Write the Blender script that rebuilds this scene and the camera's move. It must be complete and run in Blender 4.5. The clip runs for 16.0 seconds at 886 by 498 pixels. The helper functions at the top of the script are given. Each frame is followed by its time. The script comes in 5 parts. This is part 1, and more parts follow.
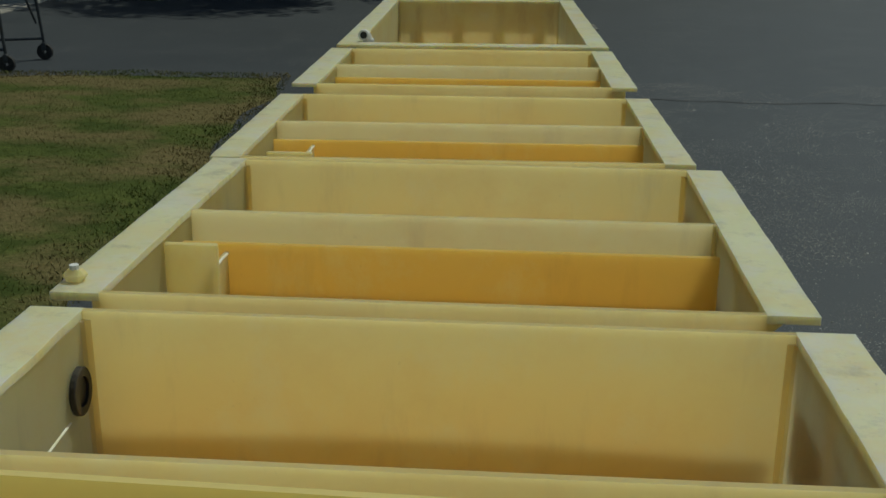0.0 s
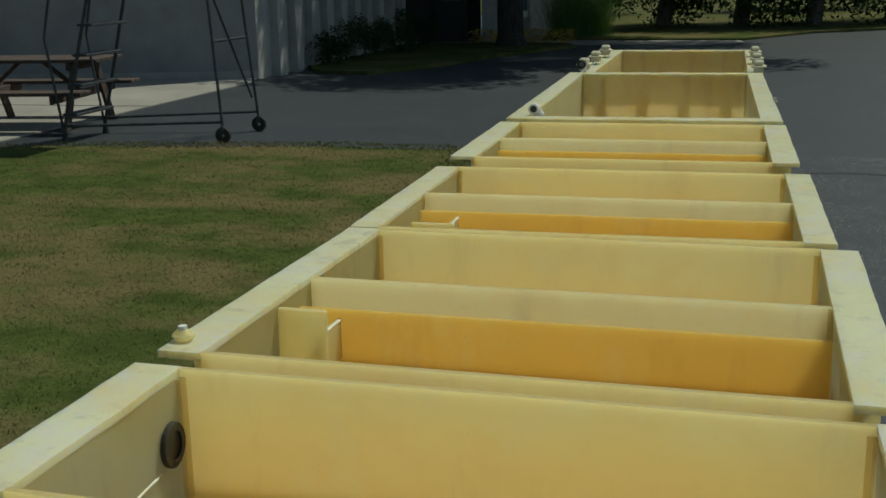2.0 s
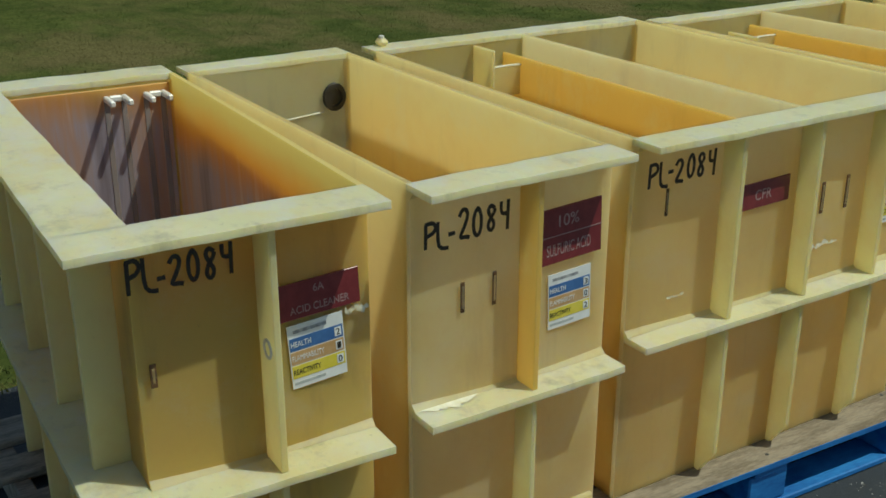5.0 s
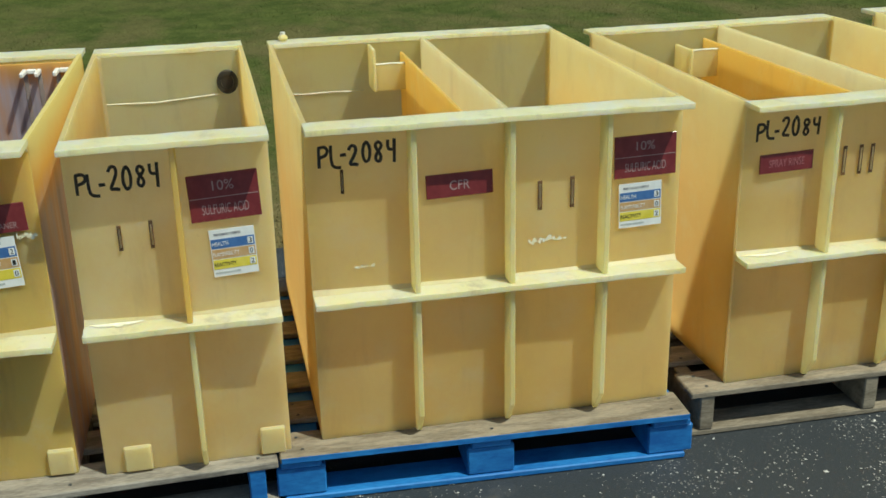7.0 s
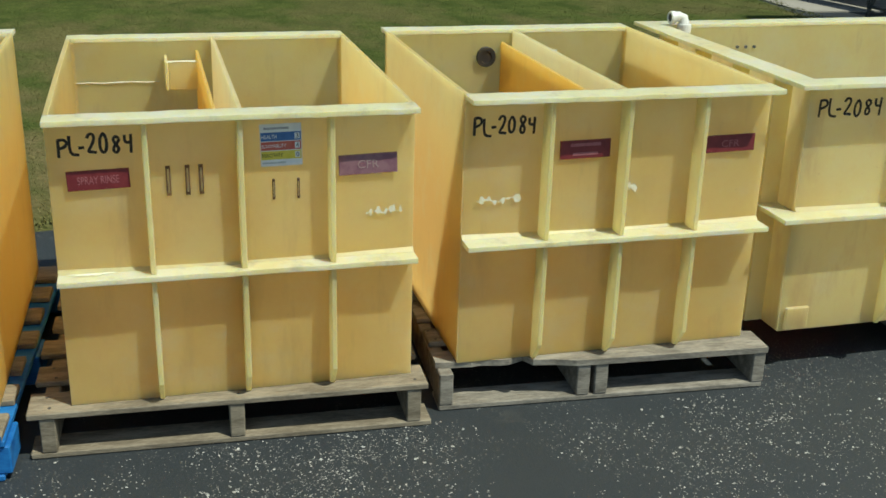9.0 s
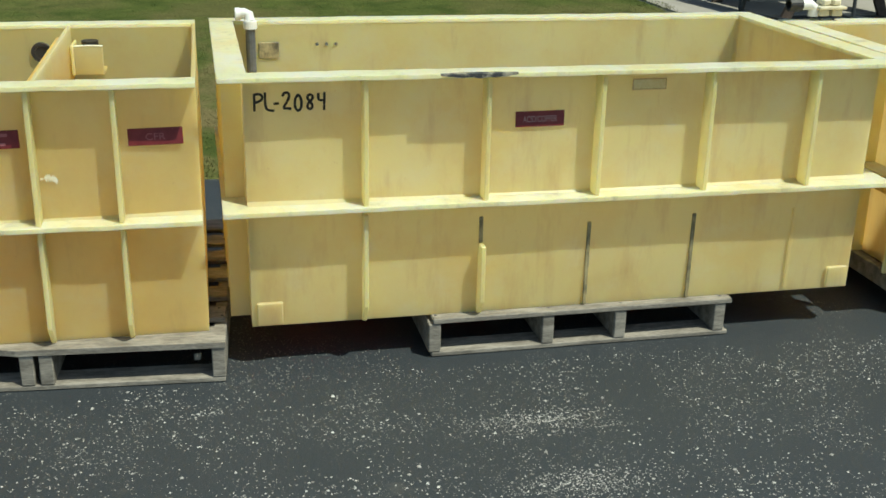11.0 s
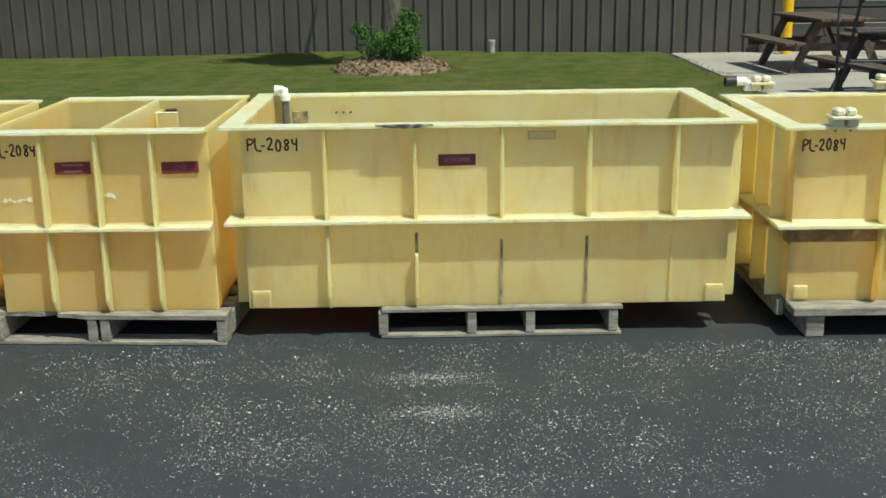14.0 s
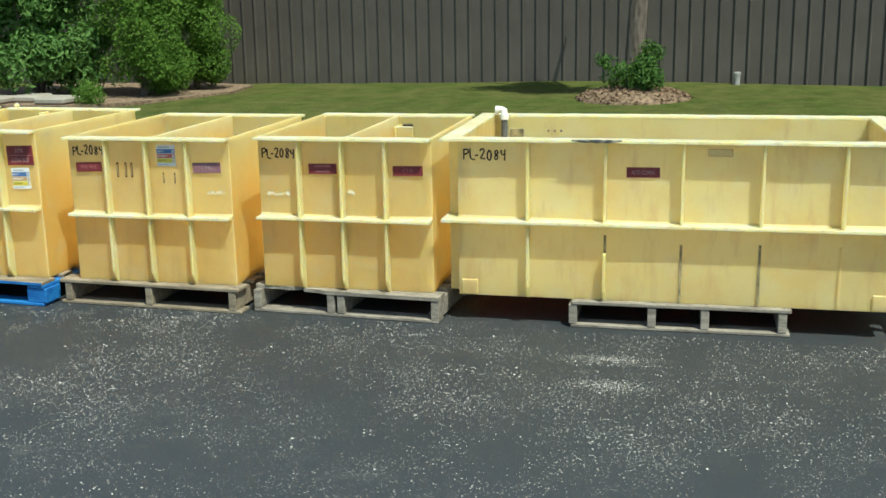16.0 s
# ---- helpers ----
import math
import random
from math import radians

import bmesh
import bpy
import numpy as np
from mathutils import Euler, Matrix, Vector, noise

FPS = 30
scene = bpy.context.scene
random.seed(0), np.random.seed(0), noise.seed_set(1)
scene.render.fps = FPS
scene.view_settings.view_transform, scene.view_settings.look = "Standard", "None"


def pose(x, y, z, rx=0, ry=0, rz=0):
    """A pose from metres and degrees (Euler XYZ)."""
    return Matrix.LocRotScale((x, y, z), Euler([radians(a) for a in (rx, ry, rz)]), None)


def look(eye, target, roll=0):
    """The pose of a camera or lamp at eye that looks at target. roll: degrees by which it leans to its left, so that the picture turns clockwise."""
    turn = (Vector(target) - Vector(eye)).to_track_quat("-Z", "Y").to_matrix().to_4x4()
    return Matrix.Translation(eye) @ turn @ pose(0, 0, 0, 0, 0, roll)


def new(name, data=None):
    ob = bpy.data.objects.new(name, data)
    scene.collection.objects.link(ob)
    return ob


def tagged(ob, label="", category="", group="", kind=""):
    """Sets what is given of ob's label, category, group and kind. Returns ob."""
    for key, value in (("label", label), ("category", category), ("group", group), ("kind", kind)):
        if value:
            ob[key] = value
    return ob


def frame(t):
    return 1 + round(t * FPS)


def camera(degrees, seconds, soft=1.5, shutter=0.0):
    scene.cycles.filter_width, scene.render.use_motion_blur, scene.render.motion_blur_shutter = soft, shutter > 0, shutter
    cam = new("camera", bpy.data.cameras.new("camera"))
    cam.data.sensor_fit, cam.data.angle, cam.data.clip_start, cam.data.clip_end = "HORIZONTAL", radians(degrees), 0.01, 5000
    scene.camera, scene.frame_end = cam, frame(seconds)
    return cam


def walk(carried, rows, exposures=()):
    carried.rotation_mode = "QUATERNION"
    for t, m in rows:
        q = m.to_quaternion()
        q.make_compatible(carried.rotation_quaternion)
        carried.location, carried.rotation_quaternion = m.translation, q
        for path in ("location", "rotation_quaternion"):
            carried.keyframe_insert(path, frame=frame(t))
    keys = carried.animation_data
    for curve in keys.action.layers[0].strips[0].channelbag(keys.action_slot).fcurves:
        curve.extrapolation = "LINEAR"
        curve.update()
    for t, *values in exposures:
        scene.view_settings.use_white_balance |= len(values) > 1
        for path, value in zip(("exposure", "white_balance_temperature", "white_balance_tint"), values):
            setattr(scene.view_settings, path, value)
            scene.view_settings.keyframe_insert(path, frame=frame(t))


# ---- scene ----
cam = camera(43.75, 16.0, 1.6)
PATH = [
    (0, (-0.051, 0.481, 1.519), (-0.158, 2.383, 0.909), 0.39),
    (0.5, (-0.053, 0.47, 1.539), (-0.155, 2.393, 0.996), -0.12),
    (1, (-0.039, 0.437, 1.562), (-0.15, 2.375, 1.079), -1.04),
    (1.5, (-0.013, 0.453, 1.551), (-0.168, 2.389, 1.075), -2.19),
    (2, (0.151, 0.484, 1.531), (-0.338, 2.362, 1.045), -1.13),
    (2.5, (0.356, 0.442, 1.522), (-0.295, 2.253, 0.978), -3.7),
    (3, (0.577, 0.331, 1.507), (-0.191, 2.091, 0.949), -1.45),
    (3.5, (0.826, 0.316, 1.493), (-0.09, 1.974, 0.849), -1.49),
    (4, (1.172, 0.365, 1.512), (-0.011, 1.802, 0.781), -1.17),
    (4.2, (1.32, 0.39, 1.502), (0.049, 1.75, 0.765), -1.57),
    (6.3, (2.482, 1.177, 1.517), (0.697, 1.687, 0.773), -0.97),
    (6.5, (2.575, 1.298, 1.544), (0.777, 1.763, 0.804), -2.6),
    (7, (2.747, 1.764, 1.543), (0.927, 2.194, 0.832), -1.22),
    (7.5, (2.749, 2.091, 1.533), (0.94, 2.592, 0.844), 1.63),
    (8, (2.779, 2.52, 1.57), (0.985, 3.069, 0.876), -2.36),
    (8.5, (2.946, 2.941, 1.52), (1.137, 3.482, 0.862), 1.96),
    (9, (3.049, 3.365, 1.549), (1.24, 3.852, 0.848), 1.57),
    (9.5, (3.027, 3.868, 1.503), (1.218, 4.351, 0.801), -1.18),
    (10, (3.259, 4.255, 1.519), (1.444, 4.727, 0.823), 0.8),
    (10.2, (3.322, 4.43, 1.534), (1.504, 4.871, 0.826), 0.8),
    (12.3, (3.841, 5.681, 1.562), (1.962, 6.008, 0.959), 1.8),
    (12.5, (3.948, 5.681, 1.565), (2.059, 6.004, 0.993), 1.82),
    (13, (4.202, 5.754, 1.577), (2.301, 6.042, 1.023), 0.97),
    (13.5, (4.478, 5.925, 1.571), (2.554, 6.02, 1.034), 1.97),
    (14, (4.789, 6.032, 1.588), (2.857, 6.025, 1.072), -0.73),
    (14.5, (5.073, 6.125, 1.598), (3.135, 6.047, 1.11), -0.84),
    (15, (5.255, 6.263, 1.591), (3.33, 6.081, 1.078), 0.51),
    (15.5, (5.367, 6.384, 1.592), (3.464, 6.033, 1.085), -0.13),
    (16, (5.495, 6.369, 1.615), (3.603, 5.909, 1.159), -0.97),
]
EXPOSURES = [(0.0, -0.9, 6500, -7), (0.5, -0.76, 6500, -7), (2.0, -0.62, 6500, -7), (3.0, -0.63, 6500, -7), (3.5, -0.7, 6500, -7), (4.2, -0.66, 6500, -7), (6.3, 0.0, 6500, -7), (7.5, 0.1, 6500, -7), (8.2, -0.02, 6500, -7), (9.0, 0.15, 6500, -7), (10.2, 0.31, 6500, -7), (12.5, 0.34, 6500, -7), (13.0, 0.31, 6500, -7), (14.0, 0.42, 6500, -7), (15.5, 0.68, 6500, -7), (16.0, 0.68, 6500, -7)]
walk(cam, [(t, look(eye, target, roll)) for t, eye, target, roll in PATH], EXPOSURES)

# ---- light ----
SUN_TO = Vector((1.0, 1.05, 2.65)).normalized()
world = bpy.data.worlds.new("world")
scene.world = world
world.use_nodes = True
wn = world.node_tree
sky = wn.nodes.new("ShaderNodeTexSky")
sky.sky_type = "NISHITA"
sky.sun_disc = False
sky.sun_elevation = math.asin(SUN_TO.z)
sky.sun_rotation = math.atan2(SUN_TO.x, SUN_TO.y)
wn.links.new(sky.outputs["Color"], wn.nodes["Background"].inputs["Color"])
wn.nodes["Background"].inputs["Strength"].default_value = 0.10
sun = new("sun", bpy.data.lights.new("sun", "SUN"))
sun.data.energy = 4.0
sun.data.angle = radians(0.55)
sun.data.color = (1.0, 0.955, 0.88)
sun.matrix_world = look((0, 0, 30), Vector((0, 0, 30)) - SUN_TO)

# ---- materials ----


def nodes_of(name):
    m = bpy.data.materials.new(name)
    m.use_nodes = True
    t = m.node_tree
    return m, t, t.nodes["Principled BSDF"]


def add(t, kind, **values):
    n = t.nodes.new(kind)
    for k, v in values.items():
        n.inputs[k].default_value = v
    return n


def coords(t, space="Object"):
    return t.nodes.new("ShaderNodeTexCoord").outputs[space]


def noise_fac(t, src, scale, detail=4.0, rough=0.55, stretch=None):
    if stretch:
        mp = t.nodes.new("ShaderNodeMapping")
        mp.inputs["Scale"].default_value = stretch
        t.links.new(src, mp.inputs["Vector"])
        src = mp.outputs["Vector"]
    n = add(t, "ShaderNodeTexNoise", Scale=scale, Detail=detail, Roughness=rough)
    t.links.new(src, n.inputs["Vector"])
    return n.outputs["Fac"]


def ramp(t, fac, stops):
    r = t.nodes.new("ShaderNodeValToRGB")
    e = r.color_ramp.elements
    while len(e) < len(stops):
        e.new(0.5)
    for el, (p, c) in zip(e, stops):
        el.position = p
        el.color = (*c, 1) if len(c) == 3 else c
    t.links.new(fac, r.inputs["Fac"])
    return r.outputs["Color"]


def mix(t, fac, a, b, mode="MIX"):
    n = t.nodes.new("ShaderNodeMix")
    n.data_type, n.blend_type = "RGBA", mode
    for sock, v in ((n.inputs[0], fac), (n.inputs[6], a), (n.inputs[7], b)):
        if isinstance(v, bpy.types.NodeSocket):
            t.links.new(v, sock)
        elif isinstance(v, (int, float)):
            sock.default_value = v
        else:
            sock.default_value = (*v, 1)
    return n.outputs[2]


def bump(t, p, height, strength=0.3, distance=0.01):
    b = add(t, "ShaderNodeBump", Strength=strength, Distance=distance)
    t.links.new(height, b.inputs["Height"])
    t.links.new(b.outputs["Normal"], p.inputs["Normal"])


def plain(name, c1, c2, scale=6.0, rough=0.6, metal=0.0, bumps=0.2, dist=0.004, stretch=None, fine=60.0, spread=(0.35, 0.65)):
    """Two-scale mottled surface between two colours."""
    m, t, p = nodes_of(name)
    src = coords(t)
    big = noise_fac(t, src, scale, 5, 0.6, stretch)
    small = noise_fac(t, src, fine, 3, 0.6, stretch)
    both = add(t, "ShaderNodeMath")
    both.operation = "MULTIPLY_ADD"
    t.links.new(small, both.inputs[0])
    both.inputs[1].default_value = 0.35
    sub = add(t, "ShaderNodeMath")
    sub.operation = "SUBTRACT"
    t.links.new(big, sub.inputs[0])
    sub.inputs[1].default_value = 0.175
    t.links.new(sub.outputs[0], both.inputs[2])
    t.links.new(ramp(t, both.outputs[0], [(spread[0], c1), (spread[1], c2)]), p.inputs["Base Color"])
    p.inputs["Roughness"].default_value = rough
    p.inputs["Metallic"].default_value = metal
    if bumps:
        bump(t, p, both.outputs[0], bumps, dist)
    return m


def resin(name, c1, c2, glow, trans=0.3, rough=0.42, dirt=(0.30, 0.24, 0.12), dirt_amount=0.35, white=0.0, stain_shade=None, runs=0.56):
    """Fibreglass resin sheet: mottled yellow, lets some light through, with dirt streaks and whitened wear."""
    m, t, p = nodes_of(name)
    src = coords(t)
    big = noise_fac(t, src, 2.6, 4, 0.55)
    col = ramp(t, big, [(0.3, c1), (0.7, c2)])
    if stain_shade:
        # soft orange tint, part stain, part painted light fall-off: fully there below the first height, gone above the
        # second
        low, high, low_tint, amount = stain_shade
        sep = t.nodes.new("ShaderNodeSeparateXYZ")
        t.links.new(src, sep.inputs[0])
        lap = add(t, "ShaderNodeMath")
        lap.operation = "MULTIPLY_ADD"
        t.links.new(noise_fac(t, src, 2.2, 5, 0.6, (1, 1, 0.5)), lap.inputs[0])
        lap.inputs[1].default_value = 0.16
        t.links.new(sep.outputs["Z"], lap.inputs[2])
        col = mix(t, ramp(t, lap.outputs[0], [(low + 0.08, (amount,) * 3), (high + 0.08, (0, 0, 0))]), col, low_tint)
    # uneven resin: amber clouds and chalky patches
    cloud = ramp(t, noise_fac(t, src, 4.2, 7, 0.70), [(0.46, (0, 0, 0)), (0.64, (0.45, 0.45, 0.45))])
    col = mix(t, cloud, col, (0.78, 0.58, 0.22))
    chalk = ramp(t, noise_fac(t, src, 6.5, 7, 0.72, (1.3, 0.8, 1.1)), [(0.52, (0, 0, 0)), (0.66, (0.45, 0.45, 0.45))])
    col = mix(t, chalk, col, (0.90, 0.86, 0.66))
    streak = noise_fac(t, src, 5.0, 6, 0.65, (2.2, 2.2, 0.5))
    sfac = ramp(t, streak, [(runs, (0, 0, 0)), (runs + 0.22, (dirt_amount,) * 3)])
    col = mix(t, sfac, col, dirt)
    speck = noise_fac(t, src, 55.0, 3, 0.7)
    kfac = ramp(t, speck, [(0.68, (0, 0, 0)), (0.74, (0.5 * dirt_amount,) * 3)])
    col = mix(t, kfac, col, dirt)
    if white:
        grime = ramp(t, noise_fac(t, src, 16.0, 8, 0.75), [(0.55, (0, 0, 0)), (0.72, (0.55, 0.55, 0.55))])
        col = mix(t, grime, col, (0.38, 0.36, 0.30))
        worn = noise_fac(t, src, 7.0, 7, 0.7)
        wfac = ramp(t, worn, [(0.47, (0, 0, 0)), (0.60, (white,) * 3)])
        col = mix(t, wfac, col, (0.78, 0.76, 0.66))
    t.links.new(col, p.inputs["Base Color"])
    p.inputs["Roughness"].default_value = rough
    p.inputs["Subsurface Weight"].default_value = 0.7
    p.inputs["Subsurface Radius"].default_value = (1.0, 0.8, 0.4)
    p.inputs["Subsurface Scale"].default_value = 0.03
    weave = noise_fac(t, src, 130.0, 2, 0.5)
    lump = noise_fac(t, src, 9.0, 3, 0.5)
    h = add(t, "ShaderNodeMath")
    h.operation = "MULTIPLY_ADD"
    t.links.new(weave, h.inputs[0])
    h.inputs[1].default_value = 0.12
    t.links.new(lump, h.inputs[2])
    bump(t, p, h.outputs[0], 0.35, 0.006)
    tr = t.nodes.new("ShaderNodeBsdfTranslucent")
    t.links.new(mix(t, 0.62, col, glow), tr.inputs["Color"])
    mx = t.nodes.new("ShaderNodeMixShader")
    mx.inputs[0].default_value = trans
    t.links.new(p.outputs[0], mx.inputs[1])
    t.links.new(tr.outputs[0], mx.inputs[2])
    t.links.new(mx.outputs[0], t.nodes["Material Output"].inputs["Surface"])
    return m


OCHRE = (0.87, 0.58, 0.17)
RESIN = resin("resin", (0.92, 0.775, 0.38), (0.94, 0.83, 0.48), (1.0, 0.96, 0.80), 0.76, stain_shade=(0.36, 0.72, OCHRE, 0.14))
RESIN_BLEACHED = resin("resin_bleached", (0.93, 0.82, 0.46), (0.95, 0.88, 0.60), (1.0, 0.96, 0.84), 0.74, stain_shade=(0.30, 0.66, OCHRE, 0.22))
RESIN_PALE = resin("resin_pale", (0.90, 0.79, 0.42), (0.92, 0.83, 0.51), (1.0, 0.95, 0.80), 0.64, dirt=(0.50, 0.29, 0.10), dirt_amount=0.6, runs=0.53, stain_shade=(0.30, 0.70, (0.80, 0.70, 0.35), 0.40))
FLANGE = resin("flange_resin", (0.75, 0.71, 0.43), (0.82, 0.79, 0.54), (1.0, 0.97, 0.76), 0.28, 0.38, (0.22, 0.21, 0.18), 0.75, white=0.7)
RIB = resin("rib_resin", (0.92, 0.83, 0.43), (0.94, 0.87, 0.52), (1.0, 0.95, 0.72), 0.55, 0.4, dirt_amount=0.3)
PARTITION = resin("partition_resin", (0.91, 0.82, 0.46), (0.93, 0.85, 0.53), (1.0, 0.97, 0.82), 0.74, stain_shade=(0.58, 0.86, OCHRE, 0.5))
ORANGE = resin("orange_resin", (0.86, 0.62, 0.19), (0.88, 0.68, 0.26), (1.0, 0.84, 0.46), 0.66)
RESIN_WARM = resin("resin_warm", (0.91, 0.765, 0.37), (0.93, 0.815, 0.46), (1.0, 0.95, 0.76), 0.74, dirt_amount=0.4, stain_shade=(0.38, 0.76, OCHRE, 0.12))
# amber lower half: stain plus the light's fall-off down the walls, painted in
RESIN_SIDE = resin("resin_side", (0.92, 0.78, 0.38), (0.95, 0.84, 0.48), (1.0, 0.95, 0.72), 0.76, stain_shade=(0.60, 0.86, (0.87, 0.56, 0.15), 0.62))
RESIN_FLOOR = resin("resin_floor", (0.80, 0.58, 0.22), (0.86, 0.68, 0.32), (0.9, 0.6, 0.2), 0.03, dirt=(0.35, 0.22, 0.10), dirt_amount=0.6)
RESIN_GRIMY = resin("resin_grimy", (0.90, 0.74, 0.36), (0.94, 0.81, 0.46), (1.0, 0.93, 0.70), 0.60, dirt=(0.42, 0.26, 0.10), dirt_amount=0.5, runs=0.53, stain_shade=(0.30, 0.60, (0.70, 0.54, 0.22), 0.5))
RESIN_STAINED = resin("resin_stained", (0.86, 0.63, 0.20), (0.89, 0.74, 0.31), (1.0, 0.87, 0.46), 0.62, dirt=(0.35, 0.24, 0.12), dirt_amount=0.5)


def stained_lining(name, line, pale):
    """Inside of the acid cleaner tank: clean at the rim with the sun's yellow glow painted in, orange, then a
    purple-grey deposit with runs below the line.
    """
    m, t, p = nodes_of(name)
    src = coords(t, "Object")
    sep = t.nodes.new("ShaderNodeSeparateXYZ")
    t.links.new(src, sep.inputs[0])
    wav = noise_fac(t, src, 3.0, 4, 0.6)
    h = add(t, "ShaderNodeMath")
    h.operation = "MULTIPLY_ADD"
    t.links.new(wav, h.inputs[0])
    h.inputs[1].default_value = 0.10
    t.links.new(sep.outputs["Z"], h.inputs[2])
    runs = noise_fac(t, src, 9.0, 5, 0.6, (1.5, 1.5, 0.12))
    k = 1.0 + 0.3 * pale
    deep = ramp(t, runs, [(0.30, (0.34 * k, 0.30 * k, 0.35 * k)), (0.46, (0.52 * k, 0.48 * k, 0.56 * k)), (0.57, (0.56 * k, 0.42 * k, 0.36 * k)), (0.68, (0.66 * k, 0.64 * k, 0.72 * k))])
    # orange to bright yellow: light through the rim put into the colour
    up = ramp(t, h.outputs[0], [(line + 0.02, (0.90, 0.50, 0.06)), (line + 0.13, (0.96, 0.86, 0.42))])
    edge = ramp(t, h.outputs[0], [(line - 0.03, (0, 0, 0)), (line + 0.06, (1, 1, 1))])
    col = mix(t, edge, deep, up)
    t.links.new(col, p.inputs["Base Color"])
    p.inputs["Roughness"].default_value = 0.4
    bump(t, p, runs, 0.2, 0.004)
    tr = t.nodes.new("ShaderNodeBsdfTranslucent")
    t.links.new(col, tr.inputs["Color"])
    mx = t.nodes.new("ShaderNodeMixShader")
    mx.inputs[0].default_value = 0.62
    t.links.new(p.outputs[0], mx.inputs[1])
    t.links.new(tr.outputs[0], mx.inputs[2])
    t.links.new(mx.outputs[0], t.nodes["Material Output"].inputs["Surface"])
    return m


LINING = stained_lining("stained_lining", 0.815, 0.55)
# higher deposit line; paler, with the sunlit look of these walls painted in
LINING_HIGH = stained_lining("stained_lining_high", 0.895, 1.2)
BLACK_RUBBER = plain("black_rubber", (0.015, 0.013, 0.012), (0.04, 0.035, 0.03), 20, 0.55)
MARKER = plain("marker_ink", (0.012, 0.011, 0.010), (0.03, 0.026, 0.02), 40, 0.5, bumps=0)
BROWN_MARK = plain("brown_slot", (0.07, 0.035, 0.015), (0.20, 0.10, 0.035), 40, 0.6, bumps=0)
PLATE_RED = plain("engraved_plate_red", (0.16, 0.023, 0.028), (0.20, 0.032, 0.036), 30, 0.3, bumps=0.05)
PLATE_TEXT = plain("plate_lettering", (0.31, 0.19, 0.19), (0.40, 0.27, 0.26), 30, 0.5, bumps=0)
STICKER_WHITE = plain("sticker_white", (0.74, 0.74, 0.72), (0.82, 0.82, 0.80), 25, 0.45, bumps=0)
STICKER_BLUE = plain("sticker_blue", (0.05, 0.13, 0.33), (0.07, 0.17, 0.40), 30, 0.45, bumps=0)
STICKER_RED = plain("sticker_red", (0.50, 0.30, 0.12), (0.56, 0.36, 0.18), 30, 0.45, bumps=0)
STICKER_YELLOW = plain("sticker_yellow", (0.68, 0.56, 0.05), (0.75, 0.62, 0.10), 30, 0.45, bumps=0)
STICKER_FADED_RED = plain("sticker_faded_red", (0.5, 0.10, 0.07), (0.55, 0.14, 0.1), 30, 0.45, bumps=0)
LEFTOVER = plain("torn_sticker", (0.74, 0.66, 0.42), (0.84, 0.80, 0.66), 30, 0.6, bumps=0)
PVC_WHITE = plain("pvc_white", (0.72, 0.70, 0.64), (0.8, 0.78, 0.74), 15, 0.35)
PVC_GREY = plain("pvc_grey", (0.08, 0.085, 0.09), (0.14, 0.145, 0.15), 15, 0.4)
PIPE_PALE = plain("weathered_pipe", (0.26, 0.26, 0.25), (0.42, 0.42, 0.40), 15, 0.5)
CLAMP = plain("clamp_resin", (0.60, 0.54, 0.36), (0.70, 0.64, 0.46), 20, 0.5)
WOOD_GREY = plain("weathered_pallet_wood", (0.15, 0.13, 0.105), (0.32, 0.285, 0.235), 5, 0.85, bumps=0.5, stretch=(6, 1.2, 6), fine=40)
WOOD_TAN = plain("tan_pallet_wood", (0.15, 0.12, 0.082), (0.30, 0.25, 0.18), 5, 0.85, bumps=0.5, stretch=(6, 1.2, 6), fine=40)
WOOD_BLUE = plain("blue_painted_wood", (0.006, 0.095, 0.34), (0.025, 0.20, 0.52), 6, 0.6, bumps=0.4, stretch=(3, 1, 3), fine=40)
TABLE_WOOD = plain("brown_stained_wood", (0.045, 0.030, 0.022), (0.105, 0.072, 0.055), 4, 0.75, bumps=0.3, stretch=(1, 5, 5), fine=40)
STEEL_DARK = plain("dark_painted_steel", (0.04, 0.042, 0.045), (0.08, 0.082, 0.085), 20, 0.5, metal=0.3)
DARK_METAL = plain("brown_wall_metal", (0.060, 0.052, 0.045), (0.085, 0.075, 0.064), 1.2, 0.55, metal=0.0, bumps=0.05)
DOOR_METAL = plain("roller_door_metal", (0.050, 0.046, 0.042), (0.070, 0.064, 0.058), 1.5, 0.5)
YELLOW_PAINT = plain("bollard_yellow", (0.72, 0.40, 0.012), (0.80, 0.48, 0.02), 8, 0.45)
WHITE_WALL = plain("painted_block_wall", (0.25, 0.25, 0.24), (0.31, 0.31, 0.30), 2.0, 0.85, bumps=0.2)
STUCCO = plain("beige_pilaster", (0.33, 0.315, 0.28), (0.42, 0.40, 0.36), 3.0, 0.85, bumps=0.2)
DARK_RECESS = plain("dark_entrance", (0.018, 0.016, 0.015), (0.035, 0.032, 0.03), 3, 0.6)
MULCH = plain("wood_mulch", (0.10, 0.065, 0.040), (0.27, 0.19, 0.125), 14, 0.95, bumps=0.9, dist=0.02, fine=90)
BARK = plain("bark", (0.07, 0.055, 0.045), (0.17, 0.14, 0.115), 6, 0.95, bumps=0.9, dist=0.02, stretch=(4, 4, 0.8), fine=30)
BARK_DARK = plain("dark_bark", (0.020, 0.016, 0.013), (0.055, 0.045, 0.036), 6, 0.95, bumps=0.9, dist=0.02, stretch=(4, 4, 0.8), fine=30)
CONCRETE = plain("concrete_pad", (0.25, 0.23, 0.195), (0.34, 0.31, 0.265), 0.9, 0.85, bumps=0.15, fine=40)


